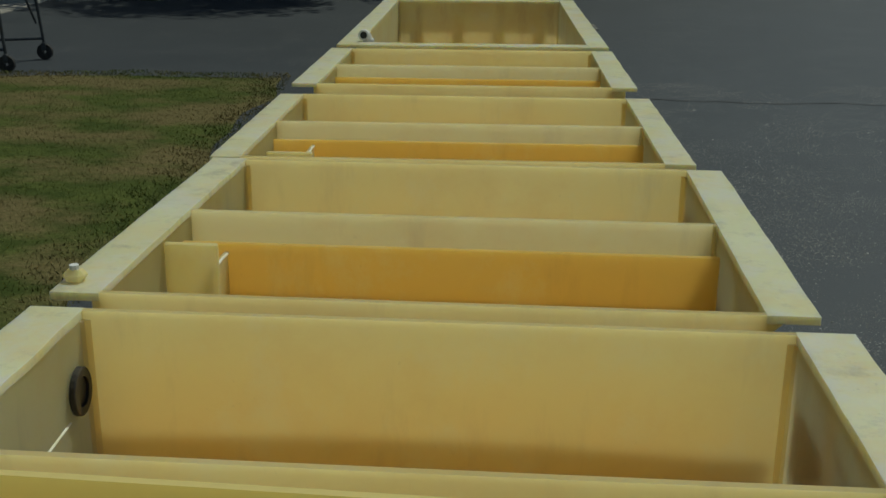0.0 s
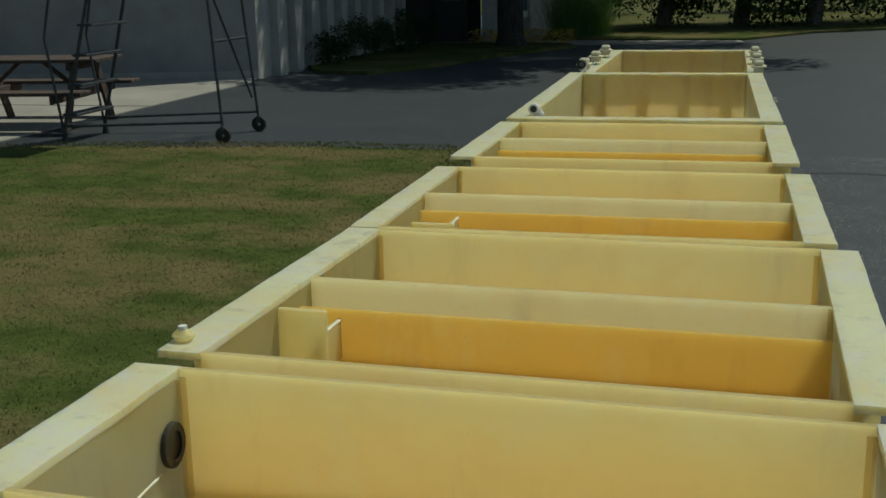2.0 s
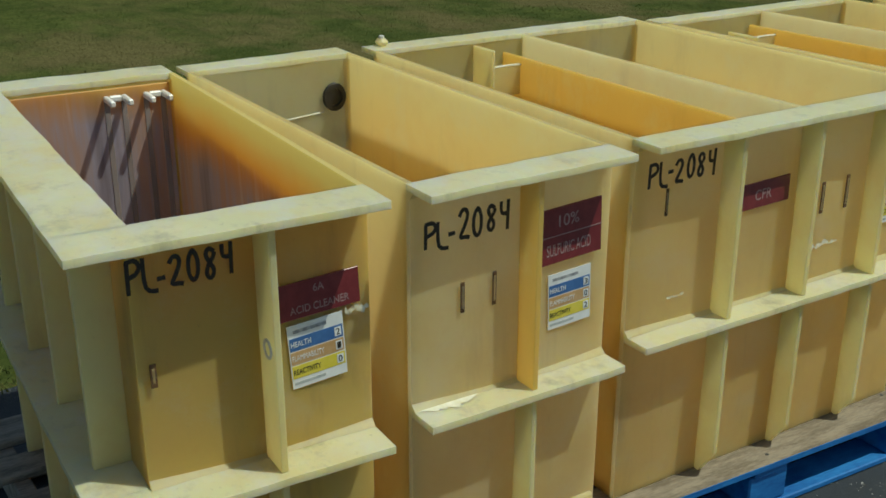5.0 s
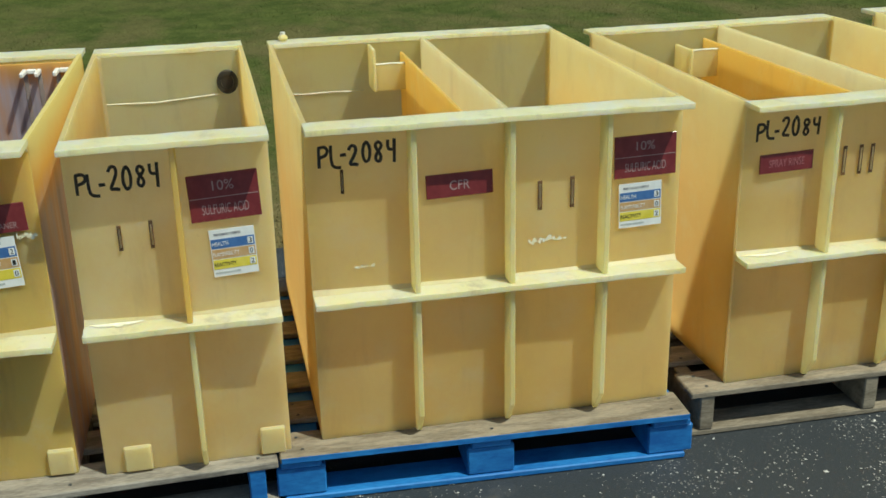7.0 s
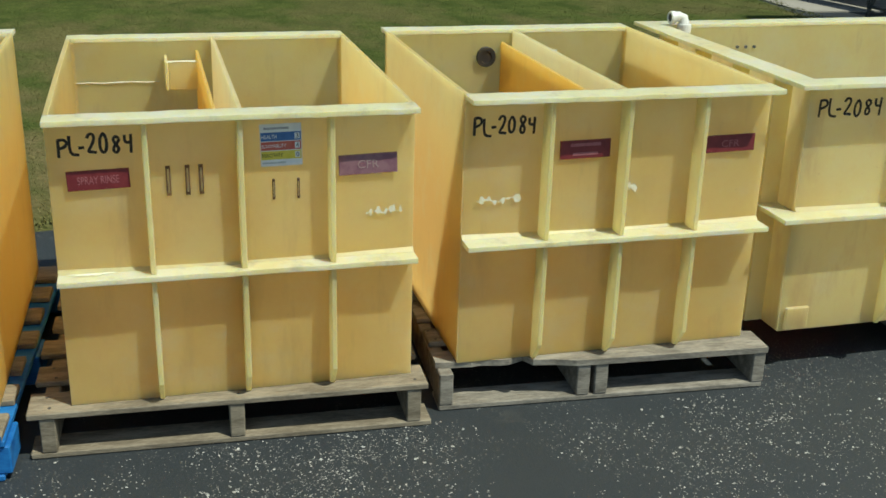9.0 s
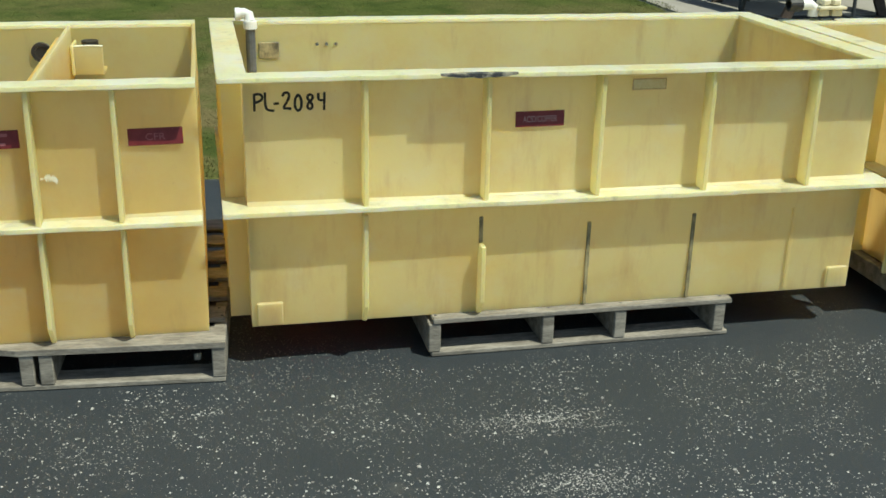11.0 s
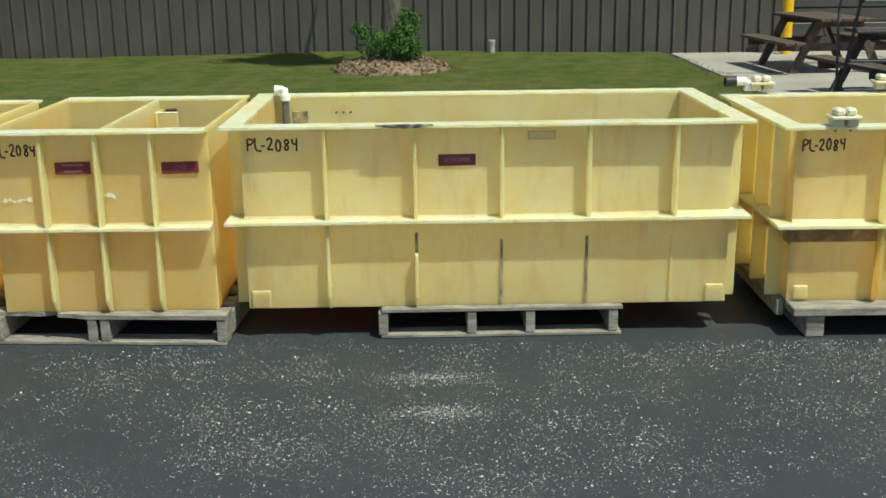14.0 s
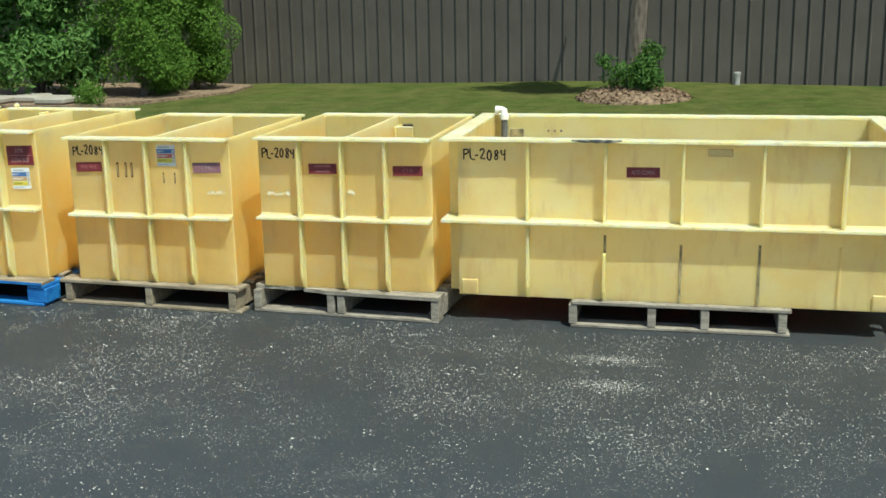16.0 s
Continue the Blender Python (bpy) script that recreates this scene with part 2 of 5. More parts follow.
def glass_mat():
    m, t, p = nodes_of("window_glass")
    p.inputs["Base Color"].default_value = (0.35, 0.42, 0.46, 1)
    p.inputs["Roughness"].default_value = 0.05
    p.inputs["Metallic"].default_value = 0.6
    return m


GLASS = glass_mat()


def asphalt_mat():
    m, t, p = nodes_of("asphalt")
    src = coords(t)
    big = noise_fac(t, src, 0.55, 5, 0.6)
    base = ramp(t, big, [(0.3, (0.018, 0.025, 0.031)), (0.7, (0.033, 0.041, 0.049))])
    grit = noise_fac(t, src, 160.0, 3, 0.7)
    base = mix(t, 0.5, base, ramp(t, grit, [(0.35, (0.013, 0.015, 0.017)), (0.7, (0.050, 0.054, 0.060))]))
    # pale worn chips in drifts
    vor = t.nodes.new("ShaderNodeTexVoronoi")
    vor.inputs["Scale"].default_value = 120.0
    t.links.new(src, vor.inputs["Vector"])
    chip = ramp(t, vor.outputs["Distance"], [(0.22, (1, 1, 1)), (0.32, (0, 0, 0))])
    area = noise_fac(t, src, 1.5, 6, 0.7)
    keep = ramp(t, area, [(0.47, (0.02, 0.02, 0.02)), (0.62, (0.8, 0.8, 0.8))])
    pick = t.nodes.new("ShaderNodeSeparateColor")
    t.links.new(vor.outputs["Color"], pick.inputs[0])
    gate = add(t, "ShaderNodeMath")
    gate.operation = "LESS_THAN"
    t.links.new(pick.outputs[0], gate.inputs[0])
    gate.inputs[1].default_value = 0.42
    f1 = mix(t, 1.0, chip, keep, "MULTIPLY")
    f2 = add(t, "ShaderNodeMath")
    f2.operation = "MULTIPLY"
    t.links.new(f1, f2.inputs[0])
    t.links.new(gate.outputs[0], f2.inputs[1])
    chipcol = mix(t, pick.outputs[1], (0.24, 0.225, 0.20), (0.56, 0.54, 0.50))
    # dusty smears
    dust = ramp(t, noise_fac(t, src, 2.6, 6, 0.7, (1.0, 0.5, 1)), [(0.62, (0, 0, 0)), (0.80, (0.5, 0.5, 0.5))])
    base = mix(t, dust, base, (0.17, 0.155, 0.13))
    t.links.new(mix(t, f2.outputs[0], base, chipcol), p.inputs["Base Color"])
    p.inputs["Roughness"].default_value = 0.56
    bump(t, p, grit, 0.5, 0.004)
    return m


ASPHALT = asphalt_mat()


def dry_patches(t, src):
    """Where the lawn has gone to straw: in drifts, most of all on the side towards the lot."""
    big = noise_fac(t, src, 0.75, 5, 0.6, (1.0, 1.6, 1))
    sep = t.nodes.new("ShaderNodeSeparateXYZ")
    t.links.new(src, sep.inputs[0])
    near = t.nodes.new("ShaderNodeMapRange")
    t.links.new(sep.outputs["X"], near.inputs["Value"])
    for k, v in (("From Min", -8.5), ("From Max", -4.0), ("To Min", 0.25), ("To Max", 1.0)):
        near.inputs[k].default_value = v
    f = ramp(t, big, [(0.44, (0, 0, 0)), (0.58, (0.95, 0.95, 0.95))])
    return mix(t, 1.0, f, near.outputs["Result"], "MULTIPLY")


def grass_mat(name):
    m, t, p = nodes_of(name)
    src = coords(t)
    small = noise_fac(t, src, 45.0, 4, 0.7)
    mid = noise_fac(t, src, 3.2, 5, 0.65)
    green = ramp(t, small, [(0.36, (0.048, 0.062, 0.015)), (0.64, (0.100, 0.118, 0.032))])
    green = mix(t, ramp(t, mid, [(0.40, (0, 0, 0)), (0.62, (0.75, 0.75, 0.75))]), green, (0.034, 0.050, 0.012))
    straw = ramp(t, small, [(0.36, (0.095, 0.080, 0.032)), (0.64, (0.165, 0.132, 0.062))])
    t.links.new(mix(t, dry_patches(t, src), green, straw), p.inputs["Base Color"])
    p.inputs["Roughness"].default_value = 0.95
    p.inputs["Specular IOR Level"].default_value = 0.05
    bump(t, p, small, 0.3, 0.02)
    return m


GRASS = grass_mat("lawn_grass")


def blade_mat(name):
    m, t, p = nodes_of(name)
    geo = t.nodes.new("ShaderNodeNewGeometry")
    pick = geo.outputs["Random Per Island"]
    green = mix(t, pick, (0.075, 0.094, 0.023), (0.130, 0.148, 0.044))
    straw = mix(t, pick, (0.110, 0.094, 0.036), (0.250, 0.200, 0.095))
    t.links.new(mix(t, dry_patches(t, coords(t)), green, straw), p.inputs["Base Color"])
    p.inputs["Roughness"].default_value = 0.8
    p.inputs["Specular IOR Level"].default_value = 0.15
    return m


def leaf_mat(name, c1, c2, trans=0.25, rough=0.5):
    m, t, p = nodes_of(name)
    geo = t.nodes.new("ShaderNodeNewGeometry")
    col = mix(t, geo.outputs["Random Per Island"], c1, c2)
    t.links.new(col, p.inputs["Base Color"])
    p.inputs["Roughness"].default_value = max(rough, 0.7)
    p.inputs["Specular IOR Level"].default_value = 0.25
    tr = t.nodes.new("ShaderNodeBsdfTranslucent")
    t.links.new(mix(t, 1.0, col, (1.0, 1.25, 0.5), "MULTIPLY"), tr.inputs["Color"])
    mx = t.nodes.new("ShaderNodeMixShader")
    mx.inputs[0].default_value = trans
    t.links.new(p.outputs[0], mx.inputs[1])
    t.links.new(tr.outputs[0], mx.inputs[2])
    t.links.new(mx.outputs[0], t.nodes["Material Output"].inputs["Surface"])
    return m


LEAF = leaf_mat("leaf_green", (0.040, 0.100, 0.018), (0.100, 0.190, 0.042))
LEAF_DARK = leaf_mat("leaf_dark", (0.020, 0.045, 0.014), (0.050, 0.085, 0.028))
LEAF_CEDAR = leaf_mat("leaf_cedar", (0.055, 0.125, 0.016), (0.135, 0.235, 0.036), 0.25)
LEAF_VIBURNUM = leaf_mat("leaf_viburnum", (0.055, 0.130, 0.028), (0.130, 0.230, 0.062))
BLADES = blade_mat("grass_blades")
BLADES_PALE = leaf_mat("ornamental_blades", (0.07, 0.14, 0.03), (0.16, 0.24, 0.07), 0.3)
FLOWER = leaf_mat("yellow_flower", (0.45, 0.28, 0.05), (0.6, 0.45, 0.12), 0.1)

# ---- building helpers ----


def thing(name, at, label, category, group="", kind=""):
    """An Empty at the base of a thing; parts are built in world metres and hang under it."""
    root = new(name)
    root.empty_display_size = 0.1
    root.location = at
    return tagged(root, label, category, group, kind)


def part(name, bm, material, parent, label=""):
    me = bpy.data.meshes.new(name)
    bmesh.ops.recalc_face_normals(bm, faces=bm.faces)
    bm.to_mesh(me)
    bm.free()
    me.materials.append(material)
    ob = new(name, me)
    if parent is not None:
        ob.parent = parent
        if parent.type == "EMPTY":
            ob.matrix_parent_inverse = Matrix.Translation(parent.location).inverted()
    if label:
        ob["label"] = label
    return ob


def box(x0, x1, y0, y1, z0, z1, bevel=0.003, bm=None, turn=None):
    own = bmesh.new()
    bmesh.ops.create_cube(own, size=1.0)
    c = Vector(((x0 + x1) / 2, (y0 + y1) / 2, (z0 + z1) / 2))
    d = (x1 - x0, y1 - y0, z1 - z0)
    for v in own.verts:
        v.co = Vector((v.co.x * d[0], v.co.y * d[1], v.co.z * d[2]))
    if bevel:
        bmesh.ops.bevel(own, geom=list(own.edges), offset=min(bevel, 0.45 * min(abs(k) for k in d)), segments=1, affect="EDGES")
    m = Matrix.Translation(c) @ (turn.to_4x4() if turn else Matrix())
    own.transform(m)
    return joined(bm, own)


def joined(bm, own):
    if bm is None:
        return own
    me = bpy.data.meshes.new("tmp")
    own.to_mesh(me)
    own.free()
    bm.from_mesh(me)
    bpy.data.meshes.remove(me)
    return bm


def tube(points, radius, sides=10, bm=None, caps=True):
    """A round bar along a line of points."""
    own = bmesh.new()
    pts = [Vector(p) for p in points]
    rings = []
    for i, p in enumerate(pts):
        d = (pts[min(i + 1, len(pts) - 1)] - pts[max(i - 1, 0)]).normalized()
        a = d.orthogonal().normalized() if i == 0 else (a - d * a.dot(d)).normalized()
        b = d.cross(a)
        r = radius[i] if isinstance(radius, (list, tuple)) else radius
        rings.append([own.verts.new(p + (a * math.cos(k) + b * math.sin(k)) * r) for k in [2 * math.pi * j / sides for j in range(sides)]])
    for r0, r1 in zip(rings, rings[1:]):
        for j in range(sides):
            own.faces.new((r0[j], r0[(j + 1) % sides], r1[(j + 1) % sides], r1[j]))
    if caps:
        own.faces.new(rings[0][::-1])
        own.faces.new(rings[-1])
    return joined(bm, own)


def ring(centre, axis, r0, r1, length, sides=24, bm=None):
    """A hollow collar: outer radius r0, bore r1."""
    own = bmesh.new()
    ax = Vector(axis).normalized()
    a = ax.orthogonal().normalized()
    b = ax.cross(a)
    c = Vector(centre)
    prof = [(r0, 0), (r0, length * 0.85), (r0 * 0.95, length), (r1, length), (r1, 0)]
    rows = [[own.verts.new(c + ax * h + (a * math.cos(k) + b * math.sin(k)) * r) for k in [2 * math.pi * j / sides for j in range(sides)]] for r, h in prof]
    n = len(rows)
    for i in range(n):
        for j in range(sides):
            own.faces.new((rows[i][j], rows[i][(j + 1) % sides], rows[(i + 1) % n][(j + 1) % sides], rows[(i + 1) % n][j]))
    return joined(bm, own)


def slab(outline, z0, z1, bm=None):
    """A flat piece with the outline (x, y) and thickness."""
    own = bmesh.new()
    low = [own.verts.new((x, y, z0)) for x, y in outline]
    top = [own.verts.new((x, y, z1)) for x, y in outline]
    own.faces.new(low[::-1])
    own.faces.new(top)
    n = len(low)
    for i in range(n):
        own.faces.new((low[i], low[(i + 1) % n], top[(i + 1) % n], top[i]))
    return joined(bm, own)


def front_frame(x, y, z, lean=0.0):
    """Local x runs along +y, local y up, local z out of a wall that faces +x."""
    return Matrix.Translation((x, y, z)) @ Matrix(((0, 0, 1, 0), (1, 0, 0, 0), (0, 1, 0, 0), (0, 0, 0, 1))) @ pose(0, 0, 0, 0, 0, lean)


def lettering(text, width, height, m, material, parent, name="lettering"):
    cu = bpy.data.curves.new(name, "FONT")
    cu.body, cu.size, cu.align_x, cu.align_y, cu.extrude = text, 1.0, "CENTER", "CENTER", 0.01
    tmp = new("tmp_text", cu)
    me = bpy.data.meshes.new_from_object(tmp.evaluated_get(bpy.context.evaluated_depsgraph_get()))
    bpy.data.objects.remove(tmp)
    bpy.data.curves.remove(cu)
    xs = [v.co.x for v in me.vertices]
    ys = [v.co.y for v in me.vertices]
    sx, sy = width / (max(xs) - min(xs)), height / (max(ys) - min(ys))
    cx, cy = (max(xs) + min(xs)) / 2, (max(ys) + min(ys)) / 2
    me.transform(m @ Matrix.Diagonal((sx, sy, 0.04, 1)) @ Matrix.Translation((-cx, -cy, 0)))
    me.materials.clear()
    me.materials.append(material)
    ob = new(name, me)
    ob.parent = parent
    if parent.type == "EMPTY":
        ob.matrix_parent_inverse = Matrix.Translation(parent.location).inverted()
    return ob


GLYPHS = {
    "P": [[(0.12, 0.0), (0.14, 0.95)], [(0.08, 0.93), (0.52, 1.0), (0.72, 0.80), (0.58, 0.58), (0.16, 0.48)]],
    "L": [[(0.10, 1.0), (0.08, 0.04), (0.70, 0.02)]],
    "-": [[(-0.02, 0.42), (0.36, 0.44)]],
    "2": [[(0.06, 0.76), (0.22, 0.98), (0.48, 0.96), (0.56, 0.74), (0.34, 0.38), (0.06, 0.06), (0.40, 0.08), (0.66, 0.03)]],
    "0": [[(0.34, 1.0), (0.12, 0.76), (0.10, 0.26), (0.30, 0.0), (0.54, 0.18), (0.58, 0.70), (0.40, 0.98), (0.30, 0.98)]],
    "8": [[(0.56, 0.84), (0.34, 1.0), (0.12, 0.82), (0.30, 0.56), (0.56, 0.28), (0.38, 0.0), (0.12, 0.16), (0.24, 0.46), (0.52, 0.68), (0.56, 0.84)]],
    "4": [[(0.12, 0.98), (0.10, 0.52), (0.58, 0.56)], [(0.54, 1.02), (0.50, -0.04)]],
}


def marker_writing(x, y0, y1, z0, z1, parent, slope=0.0, seed=1, pen=0.0075):
    """Thick felt-marker writing on a wall that faces +x."""
    rnd = random.Random(seed)
    word = "PL-2084"
    wide = {"P": 0.95, "L": 0.85, "-": 0.62}
    step = (y1 - y0) / sum(wide.get(ch, 1.0) for ch in word)
    along = 0.0
    bm = bmesh.new()
    for i, ch in enumerate(word):
        dy, dz, k = rnd.uniform(-0.04, 0.04) * step, rnd.uniform(-0.08, 0.08) * (z1 - z0), rnd.uniform(0.92, 1.12)
        for stroke in GLYPHS[ch]:
            pts = [(y0 + along * step + dy + px * step * 1.25, z0 + dz + slope * i * step + pz * (z1 - z0) * k) for px, pz in stroke]
            fine = []
            for a, b in zip(pts, pts[1:]):
                fine += [tuple(a[j] + (b[j] - a[j]) * s / 3 for j in (0, 1)) for s in range(3)]
            fine.append(pts[-1])
            for _ in range(2):
                fine = [fine[0]] + [tuple((fine[n - 1][j] + 2 * fine[n][j] + fine[n + 1][j]) / 4 for j in (0, 1)) for n in range(1, len(fine) - 1)] + [fine[-1]]
            left, right = [], []
            for n, p in enumerate(fine):
                a, b = Vector(fine[max(n - 1, 0)]), Vector(fine[min(n + 1, len(fine) - 1)])
                d = (b - a).normalized()
                w = pen * 0.5 * (0.92 + 0.16 * rnd.random())
                left.append(bm.verts.new((x, p[0] - d.y * w, p[1] + d.x * w)))
                right.append(bm.verts.new((x, p[0] + d.y * w, p[1] - d.x * w)))
            for n in range(len(fine) - 1):
                bm.faces.new((left[n], right[n], right[n + 1], left[n + 1]))
            x += 0.00008
        along += wide.get(ch, 1.0)
    return part("marker_writing", bm, MARKER, parent, "black felt-marker number")


def engraved_plate(x, y0, y1, z0, z1, lines, parent, lean=0.0, split=False, faded=False, worn=False):
    cy, cz = (y0 + y1) / 2, (z0 + z1) / 2
    m = front_frame(x, cy, cz, lean)
    w, h = y1 - y0, z1 - z0
    bm = box(-w / 2, w / 2, -h / 2, h / 2, 0, 0.004, 0.001)
    bm.transform(m)
    plate = part("label_plate", bm, PLATE_FADED if faded else PLATE_RED, parent, "engraved dark red plastic plate")
    n = len(lines)
    for i, (txt, share) in enumerate(lines):
        at = m @ Matrix.Translation((0, h * (0.5 - (i + 0.5) / n), 0.0042))
        if txt:
            lettering(txt, w * share, h / n * (0.42 if n > 1 else 0.40), at, PLATE_TEXT_WORN if worn else PLATE_TEXT, plate)
        else:
            b = box(-w * share / 2, w * share / 2, -h / n * 0.17, h / n * 0.17, 0, 0.0006, 0)
            b.transform(at)
            part("worn_text_bar", b, PLATE_TEXT_WORN, plate)
    if split:
        b = box(-w / 2, w / 2, -0.0008, 0.0008, 0.0041, 0.0047, 0)
        b.transform(m)
        part("plate_joint", b, PLATE_TEXT, plate)
    return plate


PLATE_FADED = plain("engraved_plate_faded", (0.22, 0.10, 0.13), (0.28, 0.15, 0.17), 30, 0.25, bumps=0.05)
PLATE_TEXT_WORN = plain("worn_lettering", (0.32, 0.10, 0.11), (0.36, 0.13, 0.14), 30, 0.5, bumps=0)


PEN = plain("pen_note", (0.22, 0.22, 0.24), (0.5, 0.5, 0.5), 120, 0.5, bumps=0)
PRINT = plain("small_print", (0.40, 0.42, 0.40), (0.55, 0.56, 0.54), 60, 0.5, bumps=0)


def hazard_sticker(x, y0, y1, z0, z1, parent, lean=0.0, red=None, digits="302"):
    cy, cz, w, h = (y0 + y1) / 2, (z0 + z1) / 2, y1 - y0, z1 - z0
    m = front_frame(x, cy, cz, lean)
    b = box(-w / 2, w / 2, -h / 2, h / 2, 0, 0.001, 0)
    b.transform(m)
    sheet = part("hazard_sticker", b, STICKER_WHITE, parent, "white hazard rating sticker with coloured bands")
    rows = (("HEALTH", STICKER_BLUE, STICKER_WHITE, 0.5), ("FLAMMABILITY", red or STICKER_RED, STICKER_WHITE, 0.8), ("REACTIVITY", STICKER_YELLOW, MARKER, 0.68))
    for i, (word, colour, ink, share) in enumerate(rows):
        top = h * (0.30 - 0.22 * i)
        b = box(-w * 0.48, w * 0.30, top - h * 0.20, top, 0.001, 0.0016, 0)
        b.transform(m)
        band = part("colour_band", b, colour, sheet)
        lettering(word, w * 0.72 * share, h * 0.085, m @ Matrix.Translation((-w * (0.46 - 0.36 * share), top - h * 0.10, 0.0017)), ink, band)
        b = box(w * 0.30, w * 0.48, top - h * 0.20, top, 0.001, 0.0014, 0)
        b.transform(m)
        cell = part("rating_cell", b, colour, sheet)
        b = box(w * 0.33, w * 0.45, top - h * 0.17, top - h * 0.03, 0.0014, 0.0018, 0)
        b.transform(m)
        part("rating_box", b, STICKER_WHITE, cell)
        lettering(digits[i], w * 0.07, h * 0.10, m @ Matrix.Translation((w * 0.39, top - h * 0.10, 0.0019)), MARKER, cell)
    b = box(-w * 0.46, w * 0.1, -h * 0.44, -h * 0.40, 0.001, 0.0015, 0)
    b.transform(m)
    part("print_bar", b, PRINT, sheet)
    b = box(-w * 0.40, w * 0.2, h * 0.37, h * 0.42, 0.001, 0.0015, 0)
    b.transform(m)
    part("pen_bar", b, PEN, sheet)
    return sheet

# ---- ground ----
bm = bmesh.new()
bmesh.ops.create_grid(bm, x_segments=2, y_segments=2, size=400)
ground = tagged(part("ground", bm, ASPHALT, None), "dark grey asphalt lot sprinkled with pale chips", "ground", kind="structure")


def lawn_edge(y):
    """The lawn's uneven east edge."""
    return -0.92 - 0.175 * min(max(y, -1.0), 4.0) - 0.05 * max(y - 4.0, 0) + 0.05 * math.sin(y * 2.3) + 0.03 * math.sin(y * 5.1 + 1)


def lawn_height(x, y):
    return 0.025 + 0.03 * noise.noise((x * 0.35, y * 0.35, 0)) + 0.012 * noise.noise((x * 1.7, y * 1.7, 3)) + 0.06 * math.exp(-((y - 4) / 5) ** 2) * min(max((-x - 8) / 5, 0), 1)


def lawn_north(x):
    return 9.70 + 0.35 * min(max((x + 6.5) / 4.0, 0), 1) + 0.04 * math.sin(x * 3.1)


bm = bmesh.new()
NY, NX = 110, 60
rows = []
for j in range(NY + 1):
    s = j / NY
    row = []
    for i in range(NX + 1):
        u = i / NX
        y_guess = -14 + s * 23.8
        x = -13.15 + u * (lawn_edge(y_guess) + 13.15)
        y = -14 + s * (lawn_north(x) + 14)
        edge = min(1.0, (1 - u) * NX / 1.5, (1 - s) * NY / 1.5)
        row.append(bm.verts.new((x, y, lawn_height(x, y) * edge + 0.004 - 0.02 * (edge < 0.01))))
    rows.append(row)
for r0, r1 in zip(rows, rows[1:]):
    for i in range(NX):
        bm.faces.new((r0[i], r0[i + 1], r1[i + 1], r1[i]))
lawn = part("lawn", bm, GRASS, None)
for f in lawn.data.polygons:
    f.use_smooth = True
tagged(lawn, "mown lawn, patchy green and straw-dry", "lawn", kind="structure")


def blades(name, spots, height, spread, material, label, category, seed=3):
    """Many small tapering blades as one mesh; spots are (x, y, z)."""
    rnd = random.Random(seed)
    vs, fs = [], []
    for x, y, z in spots:
        for _ in range(3):
            a = rnd.uniform(0, 2 * math.pi)
            w, h, l = rnd.uniform(0.0025, 0.0045), height * rnd.uniform(0.5, 1.2), rnd.uniform(0, spread)
            px, py = x + rnd.uniform(-0.03, 0.03), y + rnd.uniform(-0.03, 0.03)
            dx, dy = math.cos(a) * w, math.sin(a) * w
            b = rnd.uniform(0, 2 * math.pi)
            n = len(vs)
            vs += [(px - dx, py - dy, z), (px + dx, py + dy, z), (px + math.cos(b) * l, py + math.sin(b) * l, z + h)]
            fs.append((n, n + 1, n + 2))
    me = bpy.data.meshes.new(name)
    me.from_pydata(vs, [], fs)
    me.materials.append(material)
    return tagged(new(name, me), label, category, kind="stuff")


rnd = random.Random(11)
spots = []
while len(spots) < 80000:
    y = rnd.uniform(-2.5, 10.1)
    x = lawn_edge(y) - abs(rnd.gauss(0, 1)) * 5.0 + 0.02
    if x > -12.9 and y < lawn_north(x) + 0.03:
        spots.append((x, y, lawn_height(x, y) - 0.005))
blades("grass", spots, 0.020, 0.03, BLADES, "short blades of mown grass on the lawn", "grass")

# concrete pad in front of the roller door
bm = slab([(-13.15, 9.66), (-6.75, 9.66), (-6.7, 15.6), (-6.9, 16.4), (-12.3, 14.9), (-13.15, 14.9)], -0.05, 0.012)
pad = tagged(part("concrete_pad", bm, CONCRETE, None), "sunlit pale concrete pad beside the lawn", "pavement", kind="structure")
for k, (a, b) in enumerate((((-13.1, 12.6), (-6.72, 12.7)), ((-10.0, 9.72), (-10.0, 15.4)))):
    d = (Vector(b) - Vector(a)).normalized()
    n = Vector((-d.y, d.x)) * 0.006
    q = [(a[0] + n.x, a[1] + n.y), (b[0] + n.x, b[1] + n.y), (b[0] - n.x, b[1] - n.y), (a[0] - n.x, a[1] - n.y)]
    part("control_joint", slab(q, 0.0125, 0.0165), DARK_RECESS, pad)

# a tar-filled crack across the lot
bm = bmesh.new()
rnd = random.Random(5)
px, py = 0.7, 9.15
prev = None
while px < 14:
    w = 0.008 + 0.006 * rnd.random()
    cur = (bm.verts.new((px, py - w, 0.004)), bm.verts.new((px, py + w, 0.004)))
    if prev:
        bm.faces.new((prev[0], cur[0], cur[1], prev[1]))
    prev = cur
    px += 0.09
    py += rnd.uniform(-0.03, 0.03) - 0.004
tagged(part("asphalt_crack", bm, DARK_RECESS, None), "dark ragged crack across the asphalt", "crack", kind="structure")

